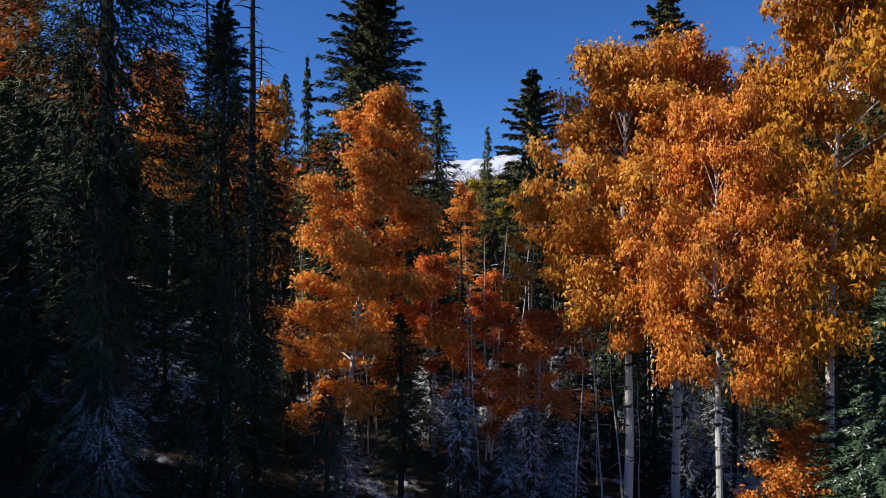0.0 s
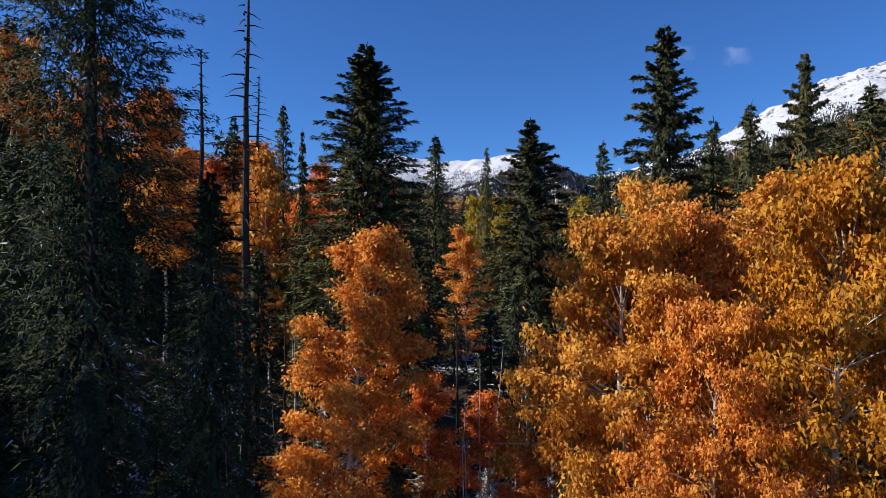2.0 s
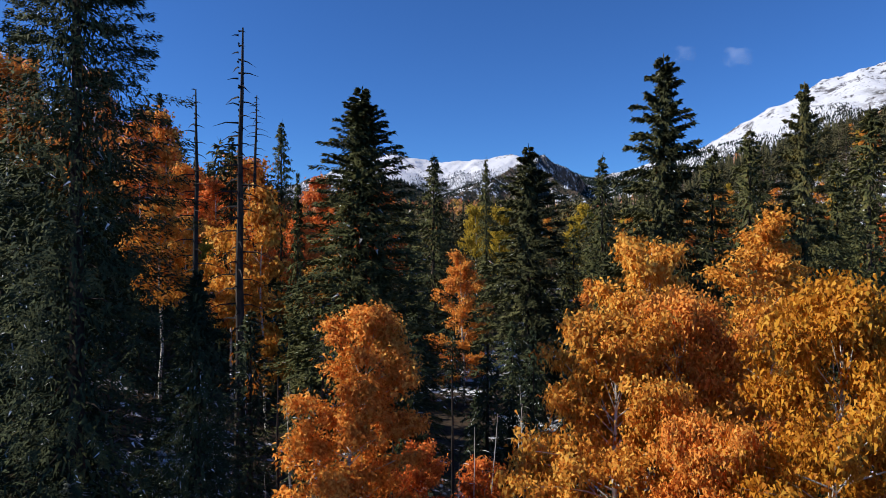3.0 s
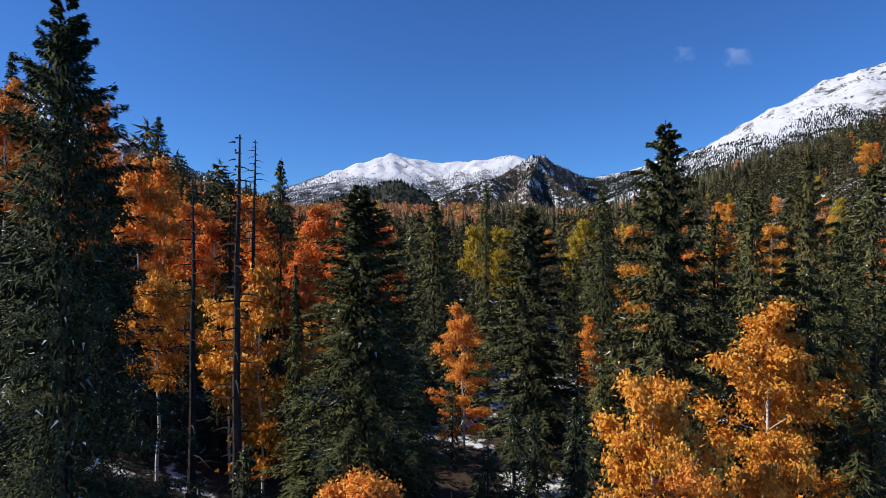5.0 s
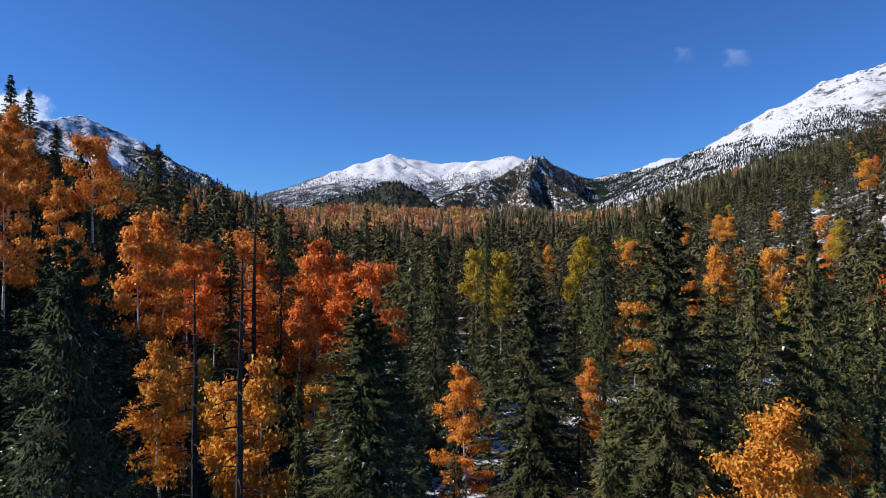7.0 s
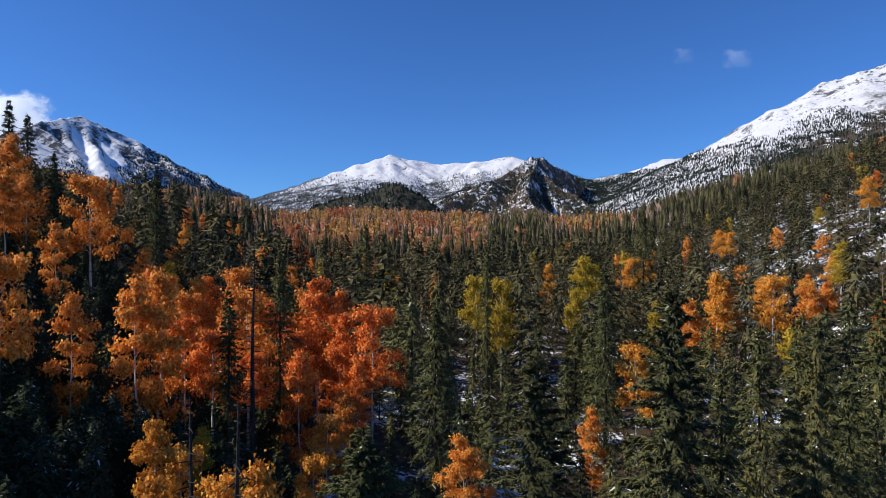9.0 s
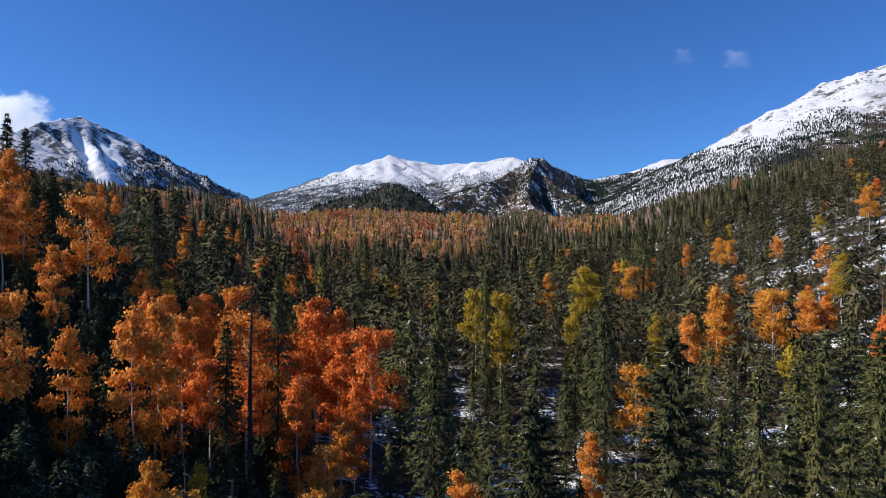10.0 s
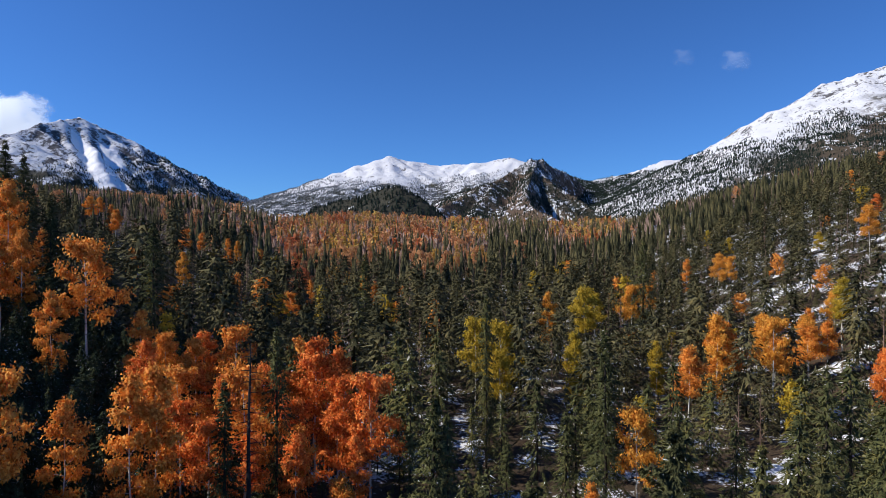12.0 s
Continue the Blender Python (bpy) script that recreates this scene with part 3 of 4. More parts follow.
def proto(key, make):
    if key not in PROTO:
        PROTO[key] = make(np.random.default_rng(sum(map(ord, str(key)))))
    return PROTO[key]


def spruce_meshes(detail, variant):
    """Meshes of a 16 m spruce: trunk and crown."""
    def make(rng):
        slim = (0.85, 1.0, 1.15, 1.1)[variant]
        # branches, sprays, length, width
        b, s, l, w = {"shade": (430, 210, 0.17, 0.027), "hero": (460, 140, 0.24, 0.05), "close": (340, 100, 0.22, 0.038), "near": (210, 30, 0.55, 0.105), "mid": (140, 19, 0.85, 0.135), "behind": (105, 14, 0.95, 0.18), "far": (66, 9, 1.1, 0.25)}[detail]
        low = {"hero": 0.8, "shade": 0.8, "close": 0.9, "near": 1.0}.get(detail, 1.6)
        leaf = conifer_crown(rng, 16, low, 2.4 * slim, b, s, l, w, 0.45 if variant == 3 else 0.2 + 0.1 * variant, 0.45 if variant == 3 else 0.6, ragged=0.28, full=0.42,
                             **{"hero": dict(wild=0.6, heart=0.62, bulk=1.0), "shade": dict(wild=0.6, heart=0.85, bulk=1.0), "behind": dict(wild=0.3, fall=-0.45, fan=0.8, heart=0.62, bulk=1.0, soft=0.55), "close": dict(wild=0.55, heart=0.7, bulk=1.0), "near": dict(wild=0.5, heart=0.6, bulk=0.9), "mid": dict(wild=0.3, fall=-0.45, fan=0.8, heart=0.62, bulk=1.0, soft=0.55), "far": dict(wild=0.25, fall=-0.6, fan=0.7, heart=0.7, bulk=1.0, soft=0.5)}.get(detail, {}))
        _, stem = trunk_line(rng, 15.3, 0.2, 0.06, 6 if detail in ("hero", "shade", "near") else 4)
        if detail in ("hero", "shade"):
            stem = join(stem, boughs(rng, 15.5, 0.8, 2.0, 120, 0.022))
        return stem, leaf
    return proto(("spruce", detail, variant), make)


def pine_meshes(variant):
    def make(rng):
        leaf = conifer_crown(rng, 16, 2.5, 2.4, 190, 130, 0.42, 0.1, 0.4, 0.4, 0.2, 0.42, 0.3, heart=0.4)
        _, stem = trunk_line(rng, 15.4, 0.22, 0.08, 7)
        return join(stem, boughs(rng, 15.5, 2.5, 2.1, 80, 0.03)), leaf
    return proto(("pine", variant), make)


def aspen_meshes(detail, variant):
    """Meshes of a 12 m aspen: wood and leaves."""
    def make(rng):
        wide = (1.0, 0.82, 1.15)[variant % 3]
        c, n, l, s = {"hero": (440, 130, 0.12, 0.15), "edge": (230, 66, 0.17, 0.18), "near": (150, 38, 0.26, 0.27), "far": (40, 16, 0.55, 0.38)}[detail]
        return aspen_shape(rng, 12, (6.0, 2.4, 5.6)[variant % 3] + (0 if detail in ("hero", "edge") else 0.4), (2.5 if detail in ("hero", "edge") else 2.2) * wide, c, n, l, s, {"hero": 8, "edge": 7, "near": 6}.get(detail, 4), girth=0.006 if variant == 1 else 0.0095)
    return proto(("aspen", detail, variant), make)


# ---- trees: planting ----
MESHES = {}


def shared(key, name, pair, mat):
    if key not in MESHES:
        MESHES[key] = mesh_of(name, pair[0], pair[1], mat, len(pair) > 2, None, pair[2] if len(pair) > 2 else None)
    return MESHES[key]


def tree(kind, label, category, group, x, y, top, native, wood, leaves, wide=1.0, turn=0.0, foot=None, lean=0.0):
    """A tree as a thing: trunk and crown under an empty at its foot."""
    z = float(land(x, y)) if foot is None else foot
    h = (top - z) / native
    ob = new(kind)
    ob.empty_display_size = 0.3
    ob.matrix_basis = Matrix.Translation((x, y, z)) @ Matrix.Rotation(radians(lean), 4, "Y") @ Matrix.Rotation(turn, 4, "Z") @ Matrix.Diagonal((h * wide, h * wide, h, 1))
    for name, me in (("trunk", wood), ("crown", leaves)):
        if me:
            part = new(name, me)
            part.parent = ob
    return tagged(ob, label, category, group)


TURNS = random.Random(5)


def spruce(x, y, top, detail="near", variant=0, wide=1.0, mat=None, label="dark green spruce standing in the forest", kind="spruce_tree"):
    w, l = spruce_meshes(detail, variant)
    mat = mat or NEEDLE
    return tree(kind, label, "tree", "conifers of the forest", x, y, top, 16, shared(("sw", detail, variant), "trunk", w, BARK_DARK),
                shared(("sl", detail, variant, mat.name), "crown", l, mat), wide, TURNS.uniform(0, 6.28))


def pine(x, y, top, variant=0, wide=1.0, label="tall open-branched pine rising above the forest"):
    w, l = pine_meshes(variant)
    return tree("pine_tree", label, "tree", "conifers of the forest", x, y, top, 16, shared(("pw", variant), "trunk", w, BARK_DARK),
                shared(("pl", variant), "crown", l, NEEDLE_PINE), wide, TURNS.uniform(0, 6.28))


def aspen(x, y, top, detail="near", variant=0, wide=1.0, mat=None, label="white-barked aspen with orange autumn leaves", lean=0.0):
    (stem, limbs), l = aspen_meshes(detail, variant)
    mat = mat or LEAF_ORANGE
    close = detail in ("hero", "edge")
    ob = tree("aspen_tree", label, "tree", "autumn aspens", x, y, top, 12.3, shared(("aw", detail, variant), "trunk", stem if close else join(stem, *limbs), BARK_ASPEN),
              shared(("al", detail, variant, mat.name), "crown", l, mat), wide, TURNS.uniform(0, 6.28), None, lean)
    for i, piece in enumerate(limbs if close else []):
        limb = new("limb", shared(("ab", detail, variant, i), "limb", piece, BARK_ASPEN))
        limb.parent = ob
    return ob


def snag(x, y, top, twigs=40, R=0.9, variant=0, label="tall dead conifer, bare dark trunk with broken twigs"):
    def make(rng):
        return snag_shape(rng, 18, 0.2, twigs, R)
    w, b = proto(("snag", twigs, R, variant), make)
    ob = tree("dead_tree", label, "tree", "dead trees", x, y, top, 18, shared(("dw", twigs, R, variant), "trunk", w, BARK_DEAD),
              None, 1.0, TURNS.uniform(0, 6.28))
    for i, piece in enumerate(b):
        part = new("twig", shared(("db", twigs, R, variant, i), "twig", piece, BARK_DEAD))
        part.parent = ob
    return ob


GOLD = "white-barked aspen with golden orange autumn leaves"
RED = "aspen with deep red-orange autumn leaves"
YELLOW = "slender aspen with yellow-green autumn leaves"

build_ground()
build_mountains()

# ---- the clearing's edge ----
aspen(-3.25, 16.3, 9.6, "hero", 1, 1.3, None, "white-barked aspen with orange leaves, leaning a little", 6.0)
aspen(-0.6, 18.5, 4.9, "edge", 0, 1.1, LEAF_RED, RED)
aspen(3.9, 12.95, 9.6, "hero", 0, 1.0, LEAF_GOLD, GOLD)
aspen(5.5, 14.4, 9.9, "hero", 2, 0.95)
aspen(4.9, 10.7, 7.9, "hero", 0, 0.8)
aspen(7.05, 10.9, 10.4, "hero", 2, 0.85, LEAF_OLIVE, "white-barked aspen with leaves turning from green to gold")
aspen(6.9, 20.4, 11.5, "edge", 0, 0.95, LEAF_GOLD, GOLD)
aspen(2.4, 16.9, 3.2, "edge", 2, 1.5, LEAF_RED, "low bushy aspen with red autumn leaves")
aspen(6.1, 10.4, 1.7, "edge", 1, 1.6, None, "low bushy aspen with orange autumn leaves")
aspen(1.2, 19.5, 4.2, "edge", 1, 1.4, LEAF_RED, RED)
aspen(15.6, 30.4, 12.8, "edge", 1, 1.3, LEAF_GOLD, GOLD)
aspen(11.8, 21.5, 9.0, "edge", 2, 0.9, LEAF_GOLD, GOLD)
aspen(1.8, 51.5, 10.7, "edge", 1, 1.2)
aspen(18.5, 33, 9.5, "near", 0, 0.9, LEAF_GOLD, GOLD)
aspen(28.5, 42.9, 8.2, "near", 1, 1.1, LEAF_GOLD, GOLD)
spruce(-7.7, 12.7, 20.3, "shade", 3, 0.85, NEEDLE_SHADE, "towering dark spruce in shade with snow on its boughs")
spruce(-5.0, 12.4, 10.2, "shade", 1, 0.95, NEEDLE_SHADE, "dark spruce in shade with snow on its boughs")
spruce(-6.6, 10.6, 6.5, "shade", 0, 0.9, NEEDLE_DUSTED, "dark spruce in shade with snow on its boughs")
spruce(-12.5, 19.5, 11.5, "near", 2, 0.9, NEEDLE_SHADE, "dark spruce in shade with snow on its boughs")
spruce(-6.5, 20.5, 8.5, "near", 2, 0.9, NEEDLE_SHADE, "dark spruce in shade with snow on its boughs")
spruce(-3.7, 27.6, 17.9, "hero", 3, 1.3, None, "large full spruce with upswept dark green boughs")
spruce(6.9, 9.2, 4.3, "hero", 0, 1.5, NEEDLE_BLUE, "young blue-green spruce at the clearing's edge")
spruce(10.2, 13.4, 8.8, "near", 1, 1.0, None, "dark green spruce beside golden aspens")
spruce(-7.1, 29.6, 14.3, "near", 0, 0.36, None, "thin scraggly spruce among aspens")
pine(6.2, 44.5, 18.0, 1, 1.05)
pine(14.4, 39.8, 23.1, 0, 0.85)
pine(23.5, 39.7, 21.3, 1, 0.6)
snag(-8.4, 24.9, 19.7, 80, 1.8, 0)
snag(-12.4, 30.2, 18.6, 60, 1.8, 1)

for x, y, top in ((-5.3, 19.5, 6.5), (-4.2, 21, 7.5), (-1.7, 20.5, 5.5), (0.4, 23, 6), (2.9, 21.5, 5), (-3.4, 22.5, 8), (-6.0, 17.8, 5.5), (8.6, 18.0, 4.5)):
    snag(x, y, top, 14, 0.9, 3, "thin dead pole of a young conifer")



def sapling(x, y, top, variant):
    """A slender bare young aspen: pale pole with a few thin twigs that carry snow."""
    def make(rng):
        _, stem = trunk_line(rng, 8, 0.034, 0.16, 5, 8, 0.2)
        return stem, [boughs(rng, 7.8, 2.0, 0.9, 12, 0.011, only=i, taper=0.4) for i in range(12)]
    w, b = proto(("sapling", variant), make)
    ob = tree("aspen_sapling", "slender bare young aspen with a pale stem", "tree", "saplings", x, y, top, 8, shared(("yw", variant), "trunk", w, BARK_ASPEN), None, 1.0, TURNS.uniform(0, 6.28), None, TURNS.uniform(-3, 3))
    for i, piece in enumerate(b):
        part = new("twig", shared(("yb", variant, i), "twig", piece, SNOW if i % 3 == 0 else BARK_ASPEN))
        part.parent = ob


def plant_saplings():
    rng = random.Random(19)
    for k in range(34):
        x, y = rng.uniform(-7, 9), rng.uniform(15, 25)
        sapling(x, y, float(land(x, y)) + rng.uniform(3.5, 7.5), k % 5)


plant_saplings()

# ---- ranks behind it ----
for x, y, top, wide in ((23.6, 47, 19.7, 0.8), (19, 43, 17.8, 0.7), (-1, 61, 19.8, 0.85), (7.3, 107, 26.5, 0.45), (-19, 71, 25.3, 0.6), (-21, 60, 21.6, 0.8),
                        (35, 50, 22, 0.9), (22, 85, 23.5, 0.8), (29, 45, 17, 0.8), (65, 200, 38, 0.8), (-23, 180, 33, 0.8), (-52, 111, 39, 0.8), (-75, 118, 44, 0.8), (-93, 131, 57.4, 0.8), (-89, 131, 54.4, 0.8)):
    spruce(x, y, top, "near", int(x) % 3, wide)
snag(-18.6, 60, 25.8, 90, 2.0, 2, "dead grey conifer still full of twigs")
for x, y, top in ((-34, 47, 25.7), (-31.5, 52, 22.4), (-27.5, 55.5, 23.8), (-27, 58, 24.2), (-36, 90, 21.7), (-31, 92, 23.2), (-22.5, 71, 21.5), (-49.3, 86, 36.2), (-150, 261, 57), (-168, 300, 60), (-142, 262, 54), (-128, 240, 50), (-109, 260, 43), (-111, 282, 42), (-106, 301, 40), (-53, 244, 22.5), (-30, 271, 20.5), (-52, 209, 20), (97, 244, 31), (81, 137, 17.5), (86, 138, 18.5),
                  (-50, 79.5, 29.5), (-101, 142, 52), (-81, 115, 48), (-88, 120, 47), (-88, 126, 40), (-97, 131, 43), (-84, 130, 39), (-60, 84, 36), (-66, 97, 38), (17.4, 73.1, 7.4), (46.6, 117, 16.2), (60, 132, 19.2), (93, 157, 19.7), (75, 140, 14.3)):
    aspen(x, y, top, "near", int(y) % 3, 1.0)
for x, y, top in ((-18.7, 90.6, 21.6), (-16, 94, 20), (-9.6, 80.3, 18.6), (-24, 84, 19), (-14, 86, 17), (-20, 79, 16), (80, 111, 17.2), (161, 228, 55), (84, 118, 15)):
    aspen(x, y, top, "near", int(y) % 3, 1.0, LEAF_RED, RED)
for x, y, top in ((-15.8, 33.8, 13.6), (-9.9, 34, 14.6), (-10.8, 50, 9.2), (-13.2, 38, 12.2), (-17.5, 41, 13), (-11.8, 36, 10.5), (-21, 45, 13.5), (26, 83.5, 13.2), (-79, 187, 34), (-104, 310, 39), (-36, 278, 22.5), (102, 228, 33), (103, 221, 32), (133, 192, 48.5), (73, 221, 22), (32, 190, 21.8), (61, 200, 23), (57, 130, 21.5), (78, 150, 18.8),
                  (88, 150, 18.5), (70, 160, 15), (68, 128, 20.5), (83, 140, 18.5), (100, 158, 24)):
    aspen(x, y, top, "near", int(y) % 3, 0.95, LEAF_GOLD, GOLD)
for x, y, top in ((-19, 49, 12), (6.6, 131, 20.2), (12, 128, 19.7), (11, 120, 15), (27, 127.6, 18), (40, 174, 23.8), (49, 142, 13.8), (130, 213, 40.5), (97, 150, 27.6), (-103, 453, 35), (-94, 396, 31.5), (47, 191, 21)):
    aspen(x, y, top, "near", int(y) % 3, 0.9, LEAF_YELLOW, YELLOW)


def plant_grove():
    """The orange grove on the lower slope."""
    rng = random.Random(8)
    spots = []
    while len(spots) < 27:
        x, y = rng.uniform(-46, -10), rng.uniform(58, 100)
        if -0.5 * y < x < -8 - 0.1 * (y - 54) and all((x - a) ** 2 + (y - b) ** 2 > 13 for a, b in spots):
            spots.append((x, y))
            red = rng.random() < 0.45
            aspen(x, y, float(land(x, y)) + rng.uniform(10, 15.5), "near", rng.randrange(3), 1.0, LEAF_RED if red else LEAF_ORANGE, RED if red else "white-barked aspen with orange autumn leaves")


plant_grove()

# ---- the forest at large ----
TAKEN = [(o.matrix_basis.translation.x, o.matrix_basis.translation.y) for o in scene.objects if o.get("category") == "tree"]


# two made-up points come first, to keep sun lanes open to the undergrowth
SUNNED = [(1.5, 19, -1.5, 4.5), (5, 21, -1.5, 4.5)] + [(*o.matrix_basis.translation, 12.3 * o.matrix_basis.to_scale().z) for o in scene.objects if o.name.startswith("aspen_tree")]


def under_the_light(x, y, h):
    """Trees on the sunny side of an aspen stay low enough to leave it in the light."""
    z = float(land(x, y))
    for a, b, foot, tall in SUNNED:
        if 0 < a - x < 34 and abs(b - y - 0.12 * (a - x)) < 2.7:
            h = min(h, foot + 0.42 * tall + 0.78 * (a - x) - z)
    return h


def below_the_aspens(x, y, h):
    """Conifers on the camera's line of sight to an aspen stay below its crown."""
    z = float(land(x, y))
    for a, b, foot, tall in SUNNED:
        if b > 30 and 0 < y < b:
            # camera heights from which the aspens have to show
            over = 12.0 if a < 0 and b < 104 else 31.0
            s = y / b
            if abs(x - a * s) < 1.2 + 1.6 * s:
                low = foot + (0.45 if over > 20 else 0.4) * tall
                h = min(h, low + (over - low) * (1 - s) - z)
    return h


def clear_of(x, y, gap):
    return all((x - a) ** 2 + (y - b) ** 2 > gap * gap for a, b in TAKEN)


def far_conifer(rng, tiers=7, n=8):
    """A far conifer: ragged tiers."""
    H = 16
    pieces = []
    for k in range(tiers):
        u = k / tiers
        a = np.arange(n) * 2 * np.pi / n + rng.uniform(0, 1)
        r = 2.7 * (1 - u) ** 1.1 + 0.1
        z = 2 + (H - 2) * u
        base = np.stack([np.zeros(n), np.zeros(n), np.full(n, z + 3.6)], 1)
        tip = np.stack([np.cos(a) * r, np.sin(a) * r, z + rng.uniform(-0.7, 0.7, n)], 1)
        way = tip - base
        L = np.linalg.norm(way, axis=1)
        way = unit(way)
        pieces.append(sprays_of(base, way, unit(np.cross(way, [0, 0, 1.0])), L, np.full(n, r * 1.1)))
    v, q = join(*pieces)
    return crown_normals(v, q, np.stack([v[:, 0], v[:, 1], 0.5 + 0.35 * np.hypot(v[:, 0], v[:, 1])], 1), 0.7)


def far_aspen(rng):
    n = 30
    u = rng.random(n)
    a, r = rng.uniform(0, 6.28, n), 2.0 * np.sin(np.pi * (0.15 + 0.8 * u)) * np.sqrt(rng.random(n))
    base = np.stack([np.cos(a) * r, np.sin(a) * r, 4 + 9 * u], 1)
    way = unit(rng.normal(0, 0.6, (n, 3)) + np.array([[0, 0, -0.6]]))
    v, q = blades(base, way, unit(np.cross(way, rng.normal(0, 1, (n, 3)))), rng.uniform(1.2, 2.2, n), rng.uniform(1.0, 1.8, n))
    return crown_normals(v, q, v - np.array([[0, 0, 7.5]]), 0.6)


def far_bare(rng):
    n = 15
    a = rng.uniform(0, 6.28, n)
    base = np.stack([np.cos(a) * 0.2, np.sin(a) * 0.2, rng.uniform(1, 8, n)], 1)
    way = unit(np.stack([np.cos(a) * 0.3, np.sin(a) * 0.3, np.ones(n)], 1) + rng.normal(0, 0.12, (n, 3)))
    v, q = blades(base, way, unit(np.cross(way, rng.normal(0, 1, (n, 3)))), rng.uniform(3, 6, n), rng.uniform(0.35, 0.7, n))
    return crown_normals(v, q, v - np.array([[0, 0, 5.0]]), 0.5)


def mid_bare(rng):
    """A leafless tree: stem and fine rising twigs."""
    n = 46
    u, a = rng.random(n), rng.uniform(0, 6.28, n)
    base = np.stack([np.zeros(n), np.zeros(n), 3 + 9.5 * u], 1)
    way = unit(np.stack([np.cos(a), np.sin(a), rng.uniform(0.3, 1.3, n)], 1))
    twigs = sprays_of(base, way, unit(np.cross(way, rng.normal(0, 1, (n, 3)))), rng.uniform(1.0, 2.2, n) * (1.15 - u), np.full(n, 0.1))
    up = np.array([[0, 0, 1.0]] * 3)
    stem = sprays_of(np.zeros((3, 3)), up, unit(np.array([[1.0, 0, 0], [0.3, 1, 0], [-0.7, 0.7, 0]])), np.full(3, 13.0), np.full(3, 0.26))
    v, q = join(twigs, stem)
    return crown_normals(v, q, np.stack([v[:, 0], v[:, 1], np.full(len(v), 0.3)], 1), 0.5)


def woods(name, label, shapes, mat, spots, full=1.0):
    """Many trees joined: spots are (x, y, height, turn)."""
    vs, qs, ns, n = [], [], [], 0
    for i, (x, y, h, turn) in enumerate(spots):
        v, q, nor, native = shapes[i % len(shapes)]
        k, c, s = h / native, math.cos(turn), math.sin(turn)
        w = full * k * (0.9 + 0.4 * ((i * 0.618) % 1))
        vs.append(np.stack([(v[:, 0] * c - v[:, 1] * s) * w + x, (v[:, 0] * s + v[:, 1] * c) * w + y, v[:, 2] * k + float(land(x, y))], 1))
        ns.append(np.stack([nor[:, 0] * c - nor[:, 1] * s, nor[:, 0] * s + nor[:, 1] * c, nor[:, 2]], 1))
        qs.append(q + n)
        n += len(v)
    if vs:
        ob = new(name, mesh_of(name, np.concatenate(vs), np.concatenate(qs), mat, True, None, np.concatenate(ns)))
        tagged(ob, label, "forest", kind="stuff")


def grove(x, y, seed, scale):
    return noise.noise((x * scale, y * scale, seed))


def zone(x, y):
    """The broadleaf stands beyond the conifers, set by bearing to fit the camera's view: gold in the valley's bottom,
    bare on the slope facing away from the sun.
    """
    s = x / y
    if -0.27 < s < 0.075 and y > 300 + 90 * grove(x, y, 5, 0.015):
        return "gold"
    if s <= -0.2 and y > 240 and grove(x, y, 12, 0.01) > -0.25:
        return "bare"
    if 0.17 < s < 0.3 and y > 500 and grove(x, y, 14, 0.012) > -0.2:
        return "gold"
    return "bare" if 0.075 <= s < 0.16 and y > 900 else ""


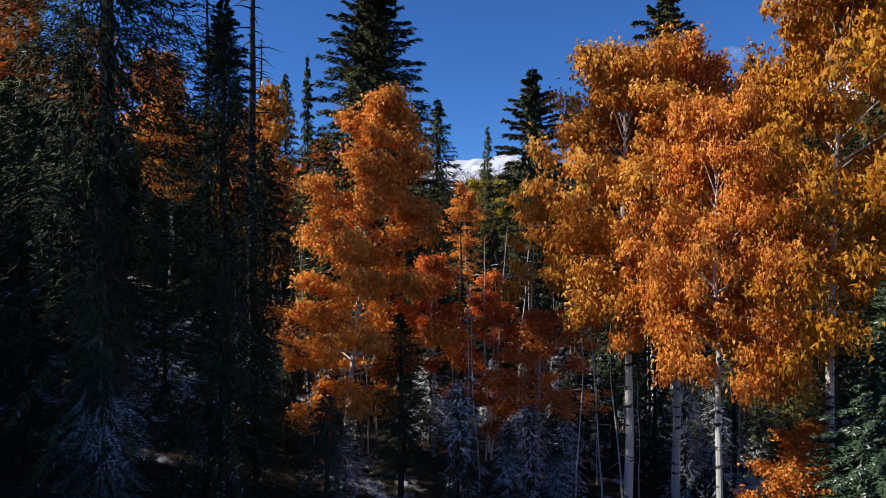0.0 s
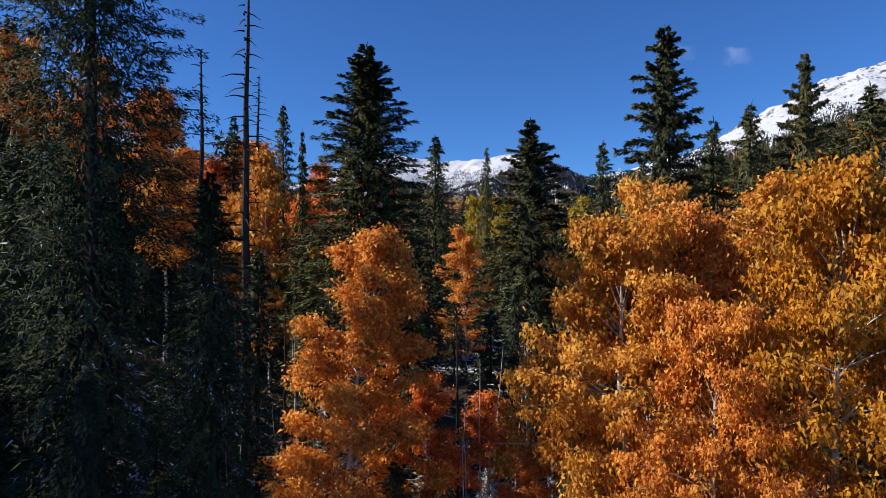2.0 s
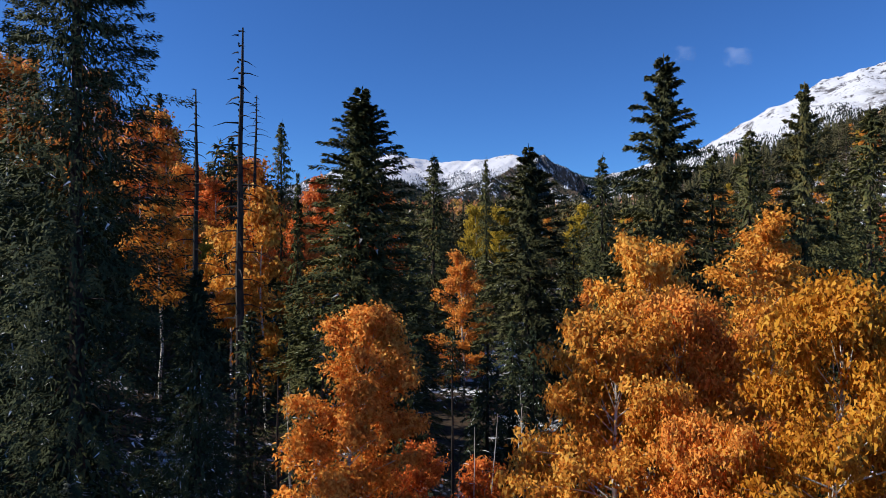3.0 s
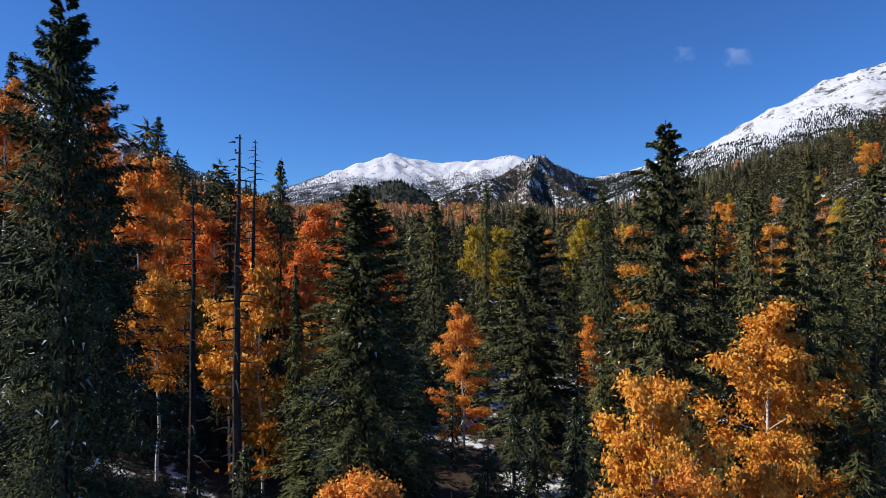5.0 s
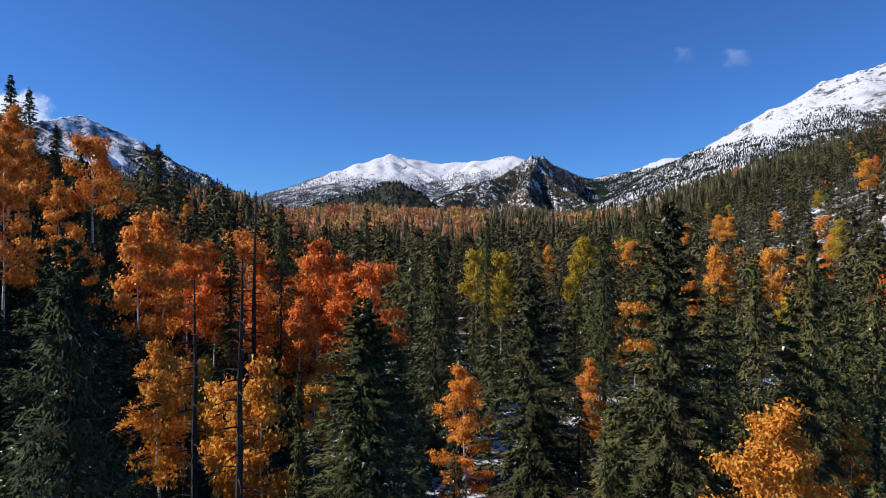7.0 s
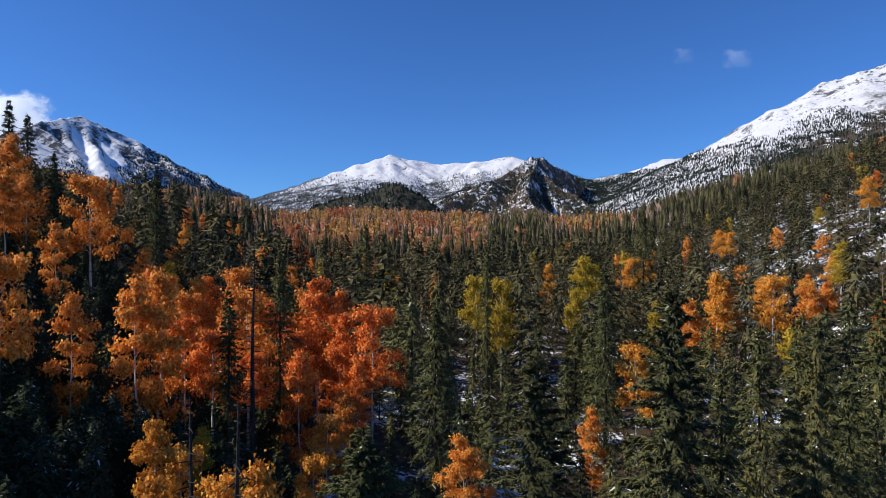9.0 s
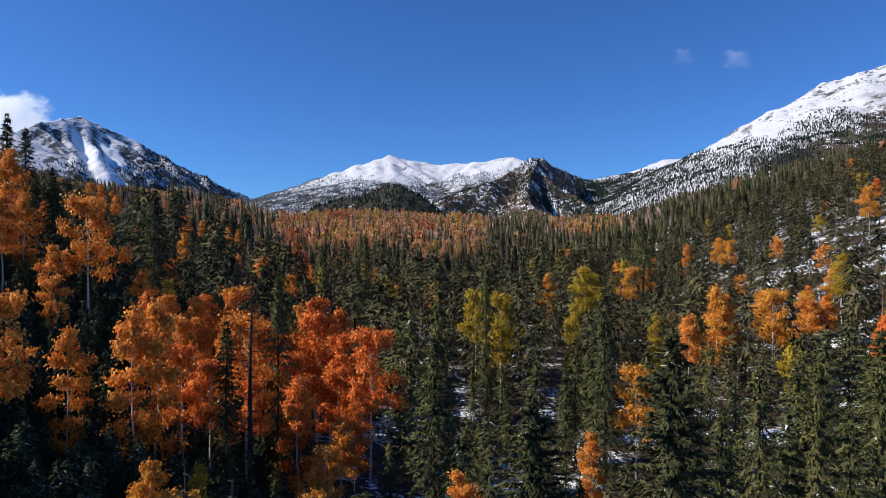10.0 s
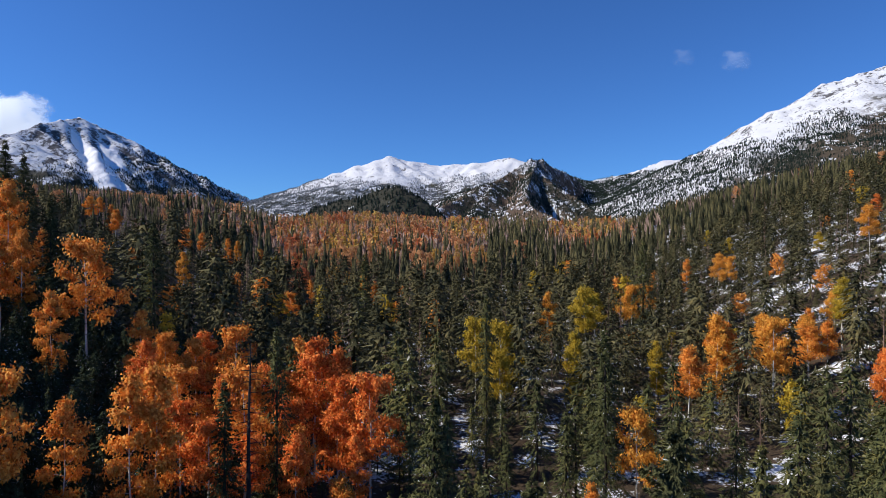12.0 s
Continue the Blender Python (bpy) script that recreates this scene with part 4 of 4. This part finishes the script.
def plant_forest():
    rng = random.Random(41)
    near_c, mid_c, far_c, far_o, far_g, far_r, far_b, mid_o, mid_y, shade_c, mid_b = [], [], [], [], [], [], [], [], [], [], []

    def pick_of(here, pick, g, g2, conifers):
        """Which stand a tree belongs to."""
        if pick > 1 - conifers * (1.35 if g < -0.15 else 0.8):
            return far_c
        if here == "bare":
            return far_o if g2 > 0.3 else far_b
        return far_r if g2 < -0.34 else far_b if -0.2 < g2 < 0.08 else far_g if g2 > 0.22 else far_o
    y = 11.0
    while y < 1250:
        step = 2.6 + 4.5 * min(1, max(0, y - 20) / 55) + 0.0045 * y
        half = 0.76 * y + 5 + 8 * min(1, max(0, y - 30) / 60)
        x = -half
        while x < half:
            px, py = x + rng.uniform(-0.45, 0.45) * step, y + rng.uniform(-0.45, 0.45) * step
            x += step
            d = math.hypot(px, py)
            turn = rng.uniform(0, 6.28)
            pick, size = rng.random(), 0.42 + 0.78 * rng.random() ** 0.8
            if y < 15.5 and px > -4.5 or y < 150 and not clear_of(px, py, 1.0 + 0.014 * y):
                continue
            # lower towards the camera, to keep its view of the peaks open
            h = min(22.0, 3.0 + 0.15 * d) * size * (1.02 if px > 75 and py < 330 else 1.0)
            if px < -0.45 * py and d > 140:
                h = min(h, 14.0)
            if px > 0.3 * py and d > 200:
                h = min(h, 17.5)
            if py < 330:
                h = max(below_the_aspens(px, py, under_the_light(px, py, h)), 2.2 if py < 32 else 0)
                if h < 2:
                    continue
            if -46 < px < -8 and 52 < py < 102 and pick > 0.3:
                h = min(h, 7.5)
            if -26 < px < -6 and 30 < py < 54 and pick > 0.3 or 95 < px < 140 and 150 < py < 215 and pick > 0.6:
                continue
            g = grove(px, py, 3, 0.012)
            here = zone(px, py)
            if here:
                pick_of(here, pick, g, grove(px, py, 9, 0.02), 0.28 if py > 380 else 0.55).append((px, py, h * (0.75 if py > 400 else 0.85), turn))
            elif py > 330:
                (far_o if pick < (0.012 if px > 0 else 0.03 + 0.08 * (g > 0.15)) else far_b if pick < 0.2 else far_c).append((px, py, h, turn))
            elif d < 112:
                if pick < 0.95:
                    near_c.append((px, py, h, turn))
            elif pick < 0.03:
                mid_o.append((px, py, h * 0.8, turn))
            elif pick > 0.84:
                mid_b.append((px, py, h * 0.9, turn))
            elif pick < 0.06:
                mid_y.append((px, py, h * 0.8, turn))
            else:
                mid_c.append((px, py, h, turn))
        y += step
    # young growth crowds the shaded slope to the west
    shaded = []
    for k in range(620):
        py = rng.uniform(36, 118)
        px = -rng.uniform(0.22, 0.8) * py
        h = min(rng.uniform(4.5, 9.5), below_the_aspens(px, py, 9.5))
        if h > 2.5 and clear_of(px, py, 1.5):
            shaded.append((px, py, h, rng.uniform(0, 6.28)))
    # the wood on the slope to the east is dense
    y = 118.0
    while y < 420:
        x = 62.0
        while x < 0.76 * y + 12:
            px, py, h = x + rng.uniform(-3, 3), y + rng.uniform(-3, 3), rng.uniform(6, 13)
            x += 8.5
            if not (95 < px < 140 and 150 < py < 215 and rng.random() < 0.6) and clear_of(px, py, 2.5):
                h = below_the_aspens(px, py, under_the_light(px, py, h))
                if h > 3:
                    (mid_b if rng.random() < 0.07 else mid_c).append((px, py, h, rng.uniform(0, 6.28)))
        y += 9.5
    # and so are the broadleaf stands
    y = 250.0
    while y < 1300:
        step = 4.2 + 0.0042 * y
        x = -0.6 * y
        while x < 0.32 * y:
            px, py = x + rng.uniform(-0.45, 0.45) * step, y + rng.uniform(-0.45, 0.45) * step
            x += step
            here = zone(px, py)
            if here and grove(px, py, 3, 0.012) > -0.3 and rng.random() < (0.85 if py > 400 else 0.5):
                pick_of(here, rng.random() * 0.72, 1.0, grove(px, py, 9, 0.02), 0.5).append((px, py, rng.uniform(7, 12) + 5 * max(0.0, grove(px, py, 21, 0.03)), rng.uniform(0, 6.28)))
        y += step
    # the slope on the sun's side: unseen trees added past the view's edge for shade
    for k in range(170):
        px, py = rng.uniform(-75, -14), rng.uniform(-25, 75)
        if px < -0.76 * py - 6 and px < -12:
            h = rng.uniform(12, 19)
            if 16.5 < py < 34:
                h = rng.uniform(6, 9)
            elif 5 < py <= 16.5:
                h = min(19, 7.5 + 0.78 * (-14 - px)) * rng.uniform(0.5, 1.1)
            shade_c.append((px, py, h, rng.uniform(0, 6.28)))
    # more unseen trees farther along, to cast long shadows over the left slope
    for k in range(150):
        py = rng.uniform(70, 260)
        px = -0.76 * py - 5 - rng.uniform(0, 30)
        h = under_the_light(px, py, rng.uniform(12, 17))
        if h > 3:
            shade_c.append((px, py, h, rng.uniform(0, 6.28)))
    near_c.sort(key=lambda s: math.hypot(s[0], s[1]))
    for i, (px, py, h, turn) in enumerate(near_c[:238]):
        # trees left of the clearing get the needles with shade in their colour
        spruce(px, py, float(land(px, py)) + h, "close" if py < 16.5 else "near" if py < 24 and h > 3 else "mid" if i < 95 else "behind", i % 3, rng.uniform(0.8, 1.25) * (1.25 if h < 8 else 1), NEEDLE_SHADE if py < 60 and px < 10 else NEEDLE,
               "dark forest spruce, its boughs lightly dusted with snow" if h > 6 else "young dark spruce with snow caught on its boughs")
    shapes = [(*spruce_meshes("far", v)[1], 16) for v in range(3)]
    slim = [(far_conifer(np.random.default_rng(k)), 16) for k in range(6)]
    woods("conifer_forest", "dense dark green conifer forest filling the valley", shapes, NEEDLE_FAR, mid_c, 1.25)
    fuller = [(*spruce_meshes("behind", v)[1], 16) for v in range(3)]
    woods("spruce_forest", "dense dark spruce forest behind the clearing", fuller, NEEDLE, near_c[238:])
    # the unseen shade trees are joined to this far forest
    woods("distant_conifer_forest", "distant dark conifer forest and unseen shade trees beside the view", [(*p, h) for p, h in slim], NEEDLE_FAR, [t for t in far_c if t[1] < 640] + shade_c)
    woods("farthest_conifer_forest", "dark conifer forest at the valley head", [(*far_conifer(np.random.default_rng(k), 5, 5), 16) for k in range(4)], NEEDLE_FAR, [t for t in far_c if t[1] >= 640])
    near_gold = [(*aspen_meshes("far", v)[1], 12.3) for v in range(3)]
    gold = [(*far_aspen(np.random.default_rng(k)), 13) for k in range(6)]
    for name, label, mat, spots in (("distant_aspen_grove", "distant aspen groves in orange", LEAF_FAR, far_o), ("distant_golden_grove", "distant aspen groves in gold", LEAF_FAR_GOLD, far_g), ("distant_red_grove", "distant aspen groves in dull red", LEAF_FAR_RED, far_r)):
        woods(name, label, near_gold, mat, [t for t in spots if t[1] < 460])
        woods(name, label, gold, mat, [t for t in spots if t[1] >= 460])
    woods("aspen_grove", "orange aspens scattered among the conifers", near_gold, LEAF_ORANGE, mid_o)
    woods("yellow_aspen_grove", "yellow-green aspens scattered among the conifers", near_gold, LEAF_YELLOW, mid_y)
    # these also wear the shade-coloured needles
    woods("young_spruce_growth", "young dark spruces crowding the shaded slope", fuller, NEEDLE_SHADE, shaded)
    thin = [(*mid_bare(np.random.default_rng(k)), 13) for k in range(5)]
    woods("bare_tree_stand", "bare grey-brown dead trees scattered among conifers", thin, TWIG_GREY.m, mid_b)
    bare = [(*far_bare(np.random.default_rng(k)), 13) for k in range(6)]
    woods("bare_aspen_grove", "bare grey aspens on the far slope", bare, TWIG_GREY.m, [t for t in far_b if t[1] >= 460])
    woods("bare_aspen_grove", "bare grey aspens on the far slope", thin, TWIG_GREY.m, [t for t in far_b if t[1] < 460])


plant_forest()


def plant_undergrowth():
    """Young spruces crowding the shade under the aspens."""
    rng = random.Random(77)
    stems = [(o.matrix_basis.translation.x, o.matrix_basis.translation.y) for o in scene.objects if o.get("category") == "tree"]
    made = 0
    while made < 56:
        x, y = rng.uniform(-6, 11), rng.uniform(13.6, 25)
        if all((x - a) ** 2 + (y - b) ** 2 > 0.8 for a, b in stems):
            stems.append((x, y))
            made += 1
            spruce(x, y, float(land(x, y)) + rng.uniform(1.4, 3.6), "mid", made % 3, rng.uniform(1.2, 1.7), NEEDLE_DUSTED, "young dark spruce with snow caught on its boughs")


plant_undergrowth()


# ---- clouds ----
def cloud_material(name, fill, softness):
    m = Mat(name, 1.0, 0.0)
    n = m.noise(2.4, 7, m.coords("UV"), (1.7, 1.2, 1), 0.62, 0.25)
    p = m.xyz(m.coords("UV"))
    rim = m.math("MULTIPLY", m.math("MULTIPLY", p["X"], m.math("SUBTRACT", 1.0, p["X"])), m.math("MULTIPLY", p["Y"], m.math("SUBTRACT", 1.0, p["Y"])))
    thick = m.math("MULTIPLY", m.step(rim, 0.0, 0.02), m.step(m.math("ADD", m.math("MULTIPLY", rim, fill), n), 0.8, 1.12))
    m.colour((0.9, 0.92, 0.95, 1))
    # a faint glow whitens the cloud in place of sunlight on it
    m.b.inputs["Emission Color"].default_value, m.b.inputs["Emission Strength"].default_value = (0.95, 0.97, 1, 1), 0.45
    m.put(m.math("MULTIPLY", thick, softness), m.b.inputs["Alpha"])
    return m.m


def cloud(label, x, y, z, width, height, softness, fill=10.5):
    n = 12
    u, v = np.meshgrid(np.linspace(0, 1, n), np.linspace(0, 1, n))
    bulge = 60 * np.sin(np.pi * u) * np.sin(np.pi * v)
    p = np.stack([x + (u - 0.5) * width, y - bulge, z + (v - 0.5) * height], -1).reshape(-1, 3)
    r, c = np.meshgrid(np.arange(n - 1), np.arange(n - 1), indexing="ij")
    i = (r * n + c).ravel()
    me = mesh_of("cloud", p, np.stack([i, i + 1, i + n + 1, i + n], 1), cloud_material("glowing_cloud_vapour", fill, softness), True)
    uv = me.uv_layers.new(name="UVMap")
    idx = np.empty(len(me.loops), dtype=np.int32)
    me.loops.foreach_get("vertex_index", idx)
    uv.data.foreach_set("uv", np.stack([u.ravel()[idx], v.ravel()[idx]], 1).astype(np.float32).ravel())
    tagged(new("cloud", me), label, "cloud", "clouds", "structure")


cloud("white cloud caught on the dark mountain's ridge", -2640, 3650, 790, 800, 470, 1.0, 13)
cloud("thin wisp of white cloud in the blue sky", 1950, 4100, 1290, 300, 200, 0.11)
cloud("faint wisp of white cloud in the blue sky", 1600, 4100, 1310, 220, 170, 0.055)
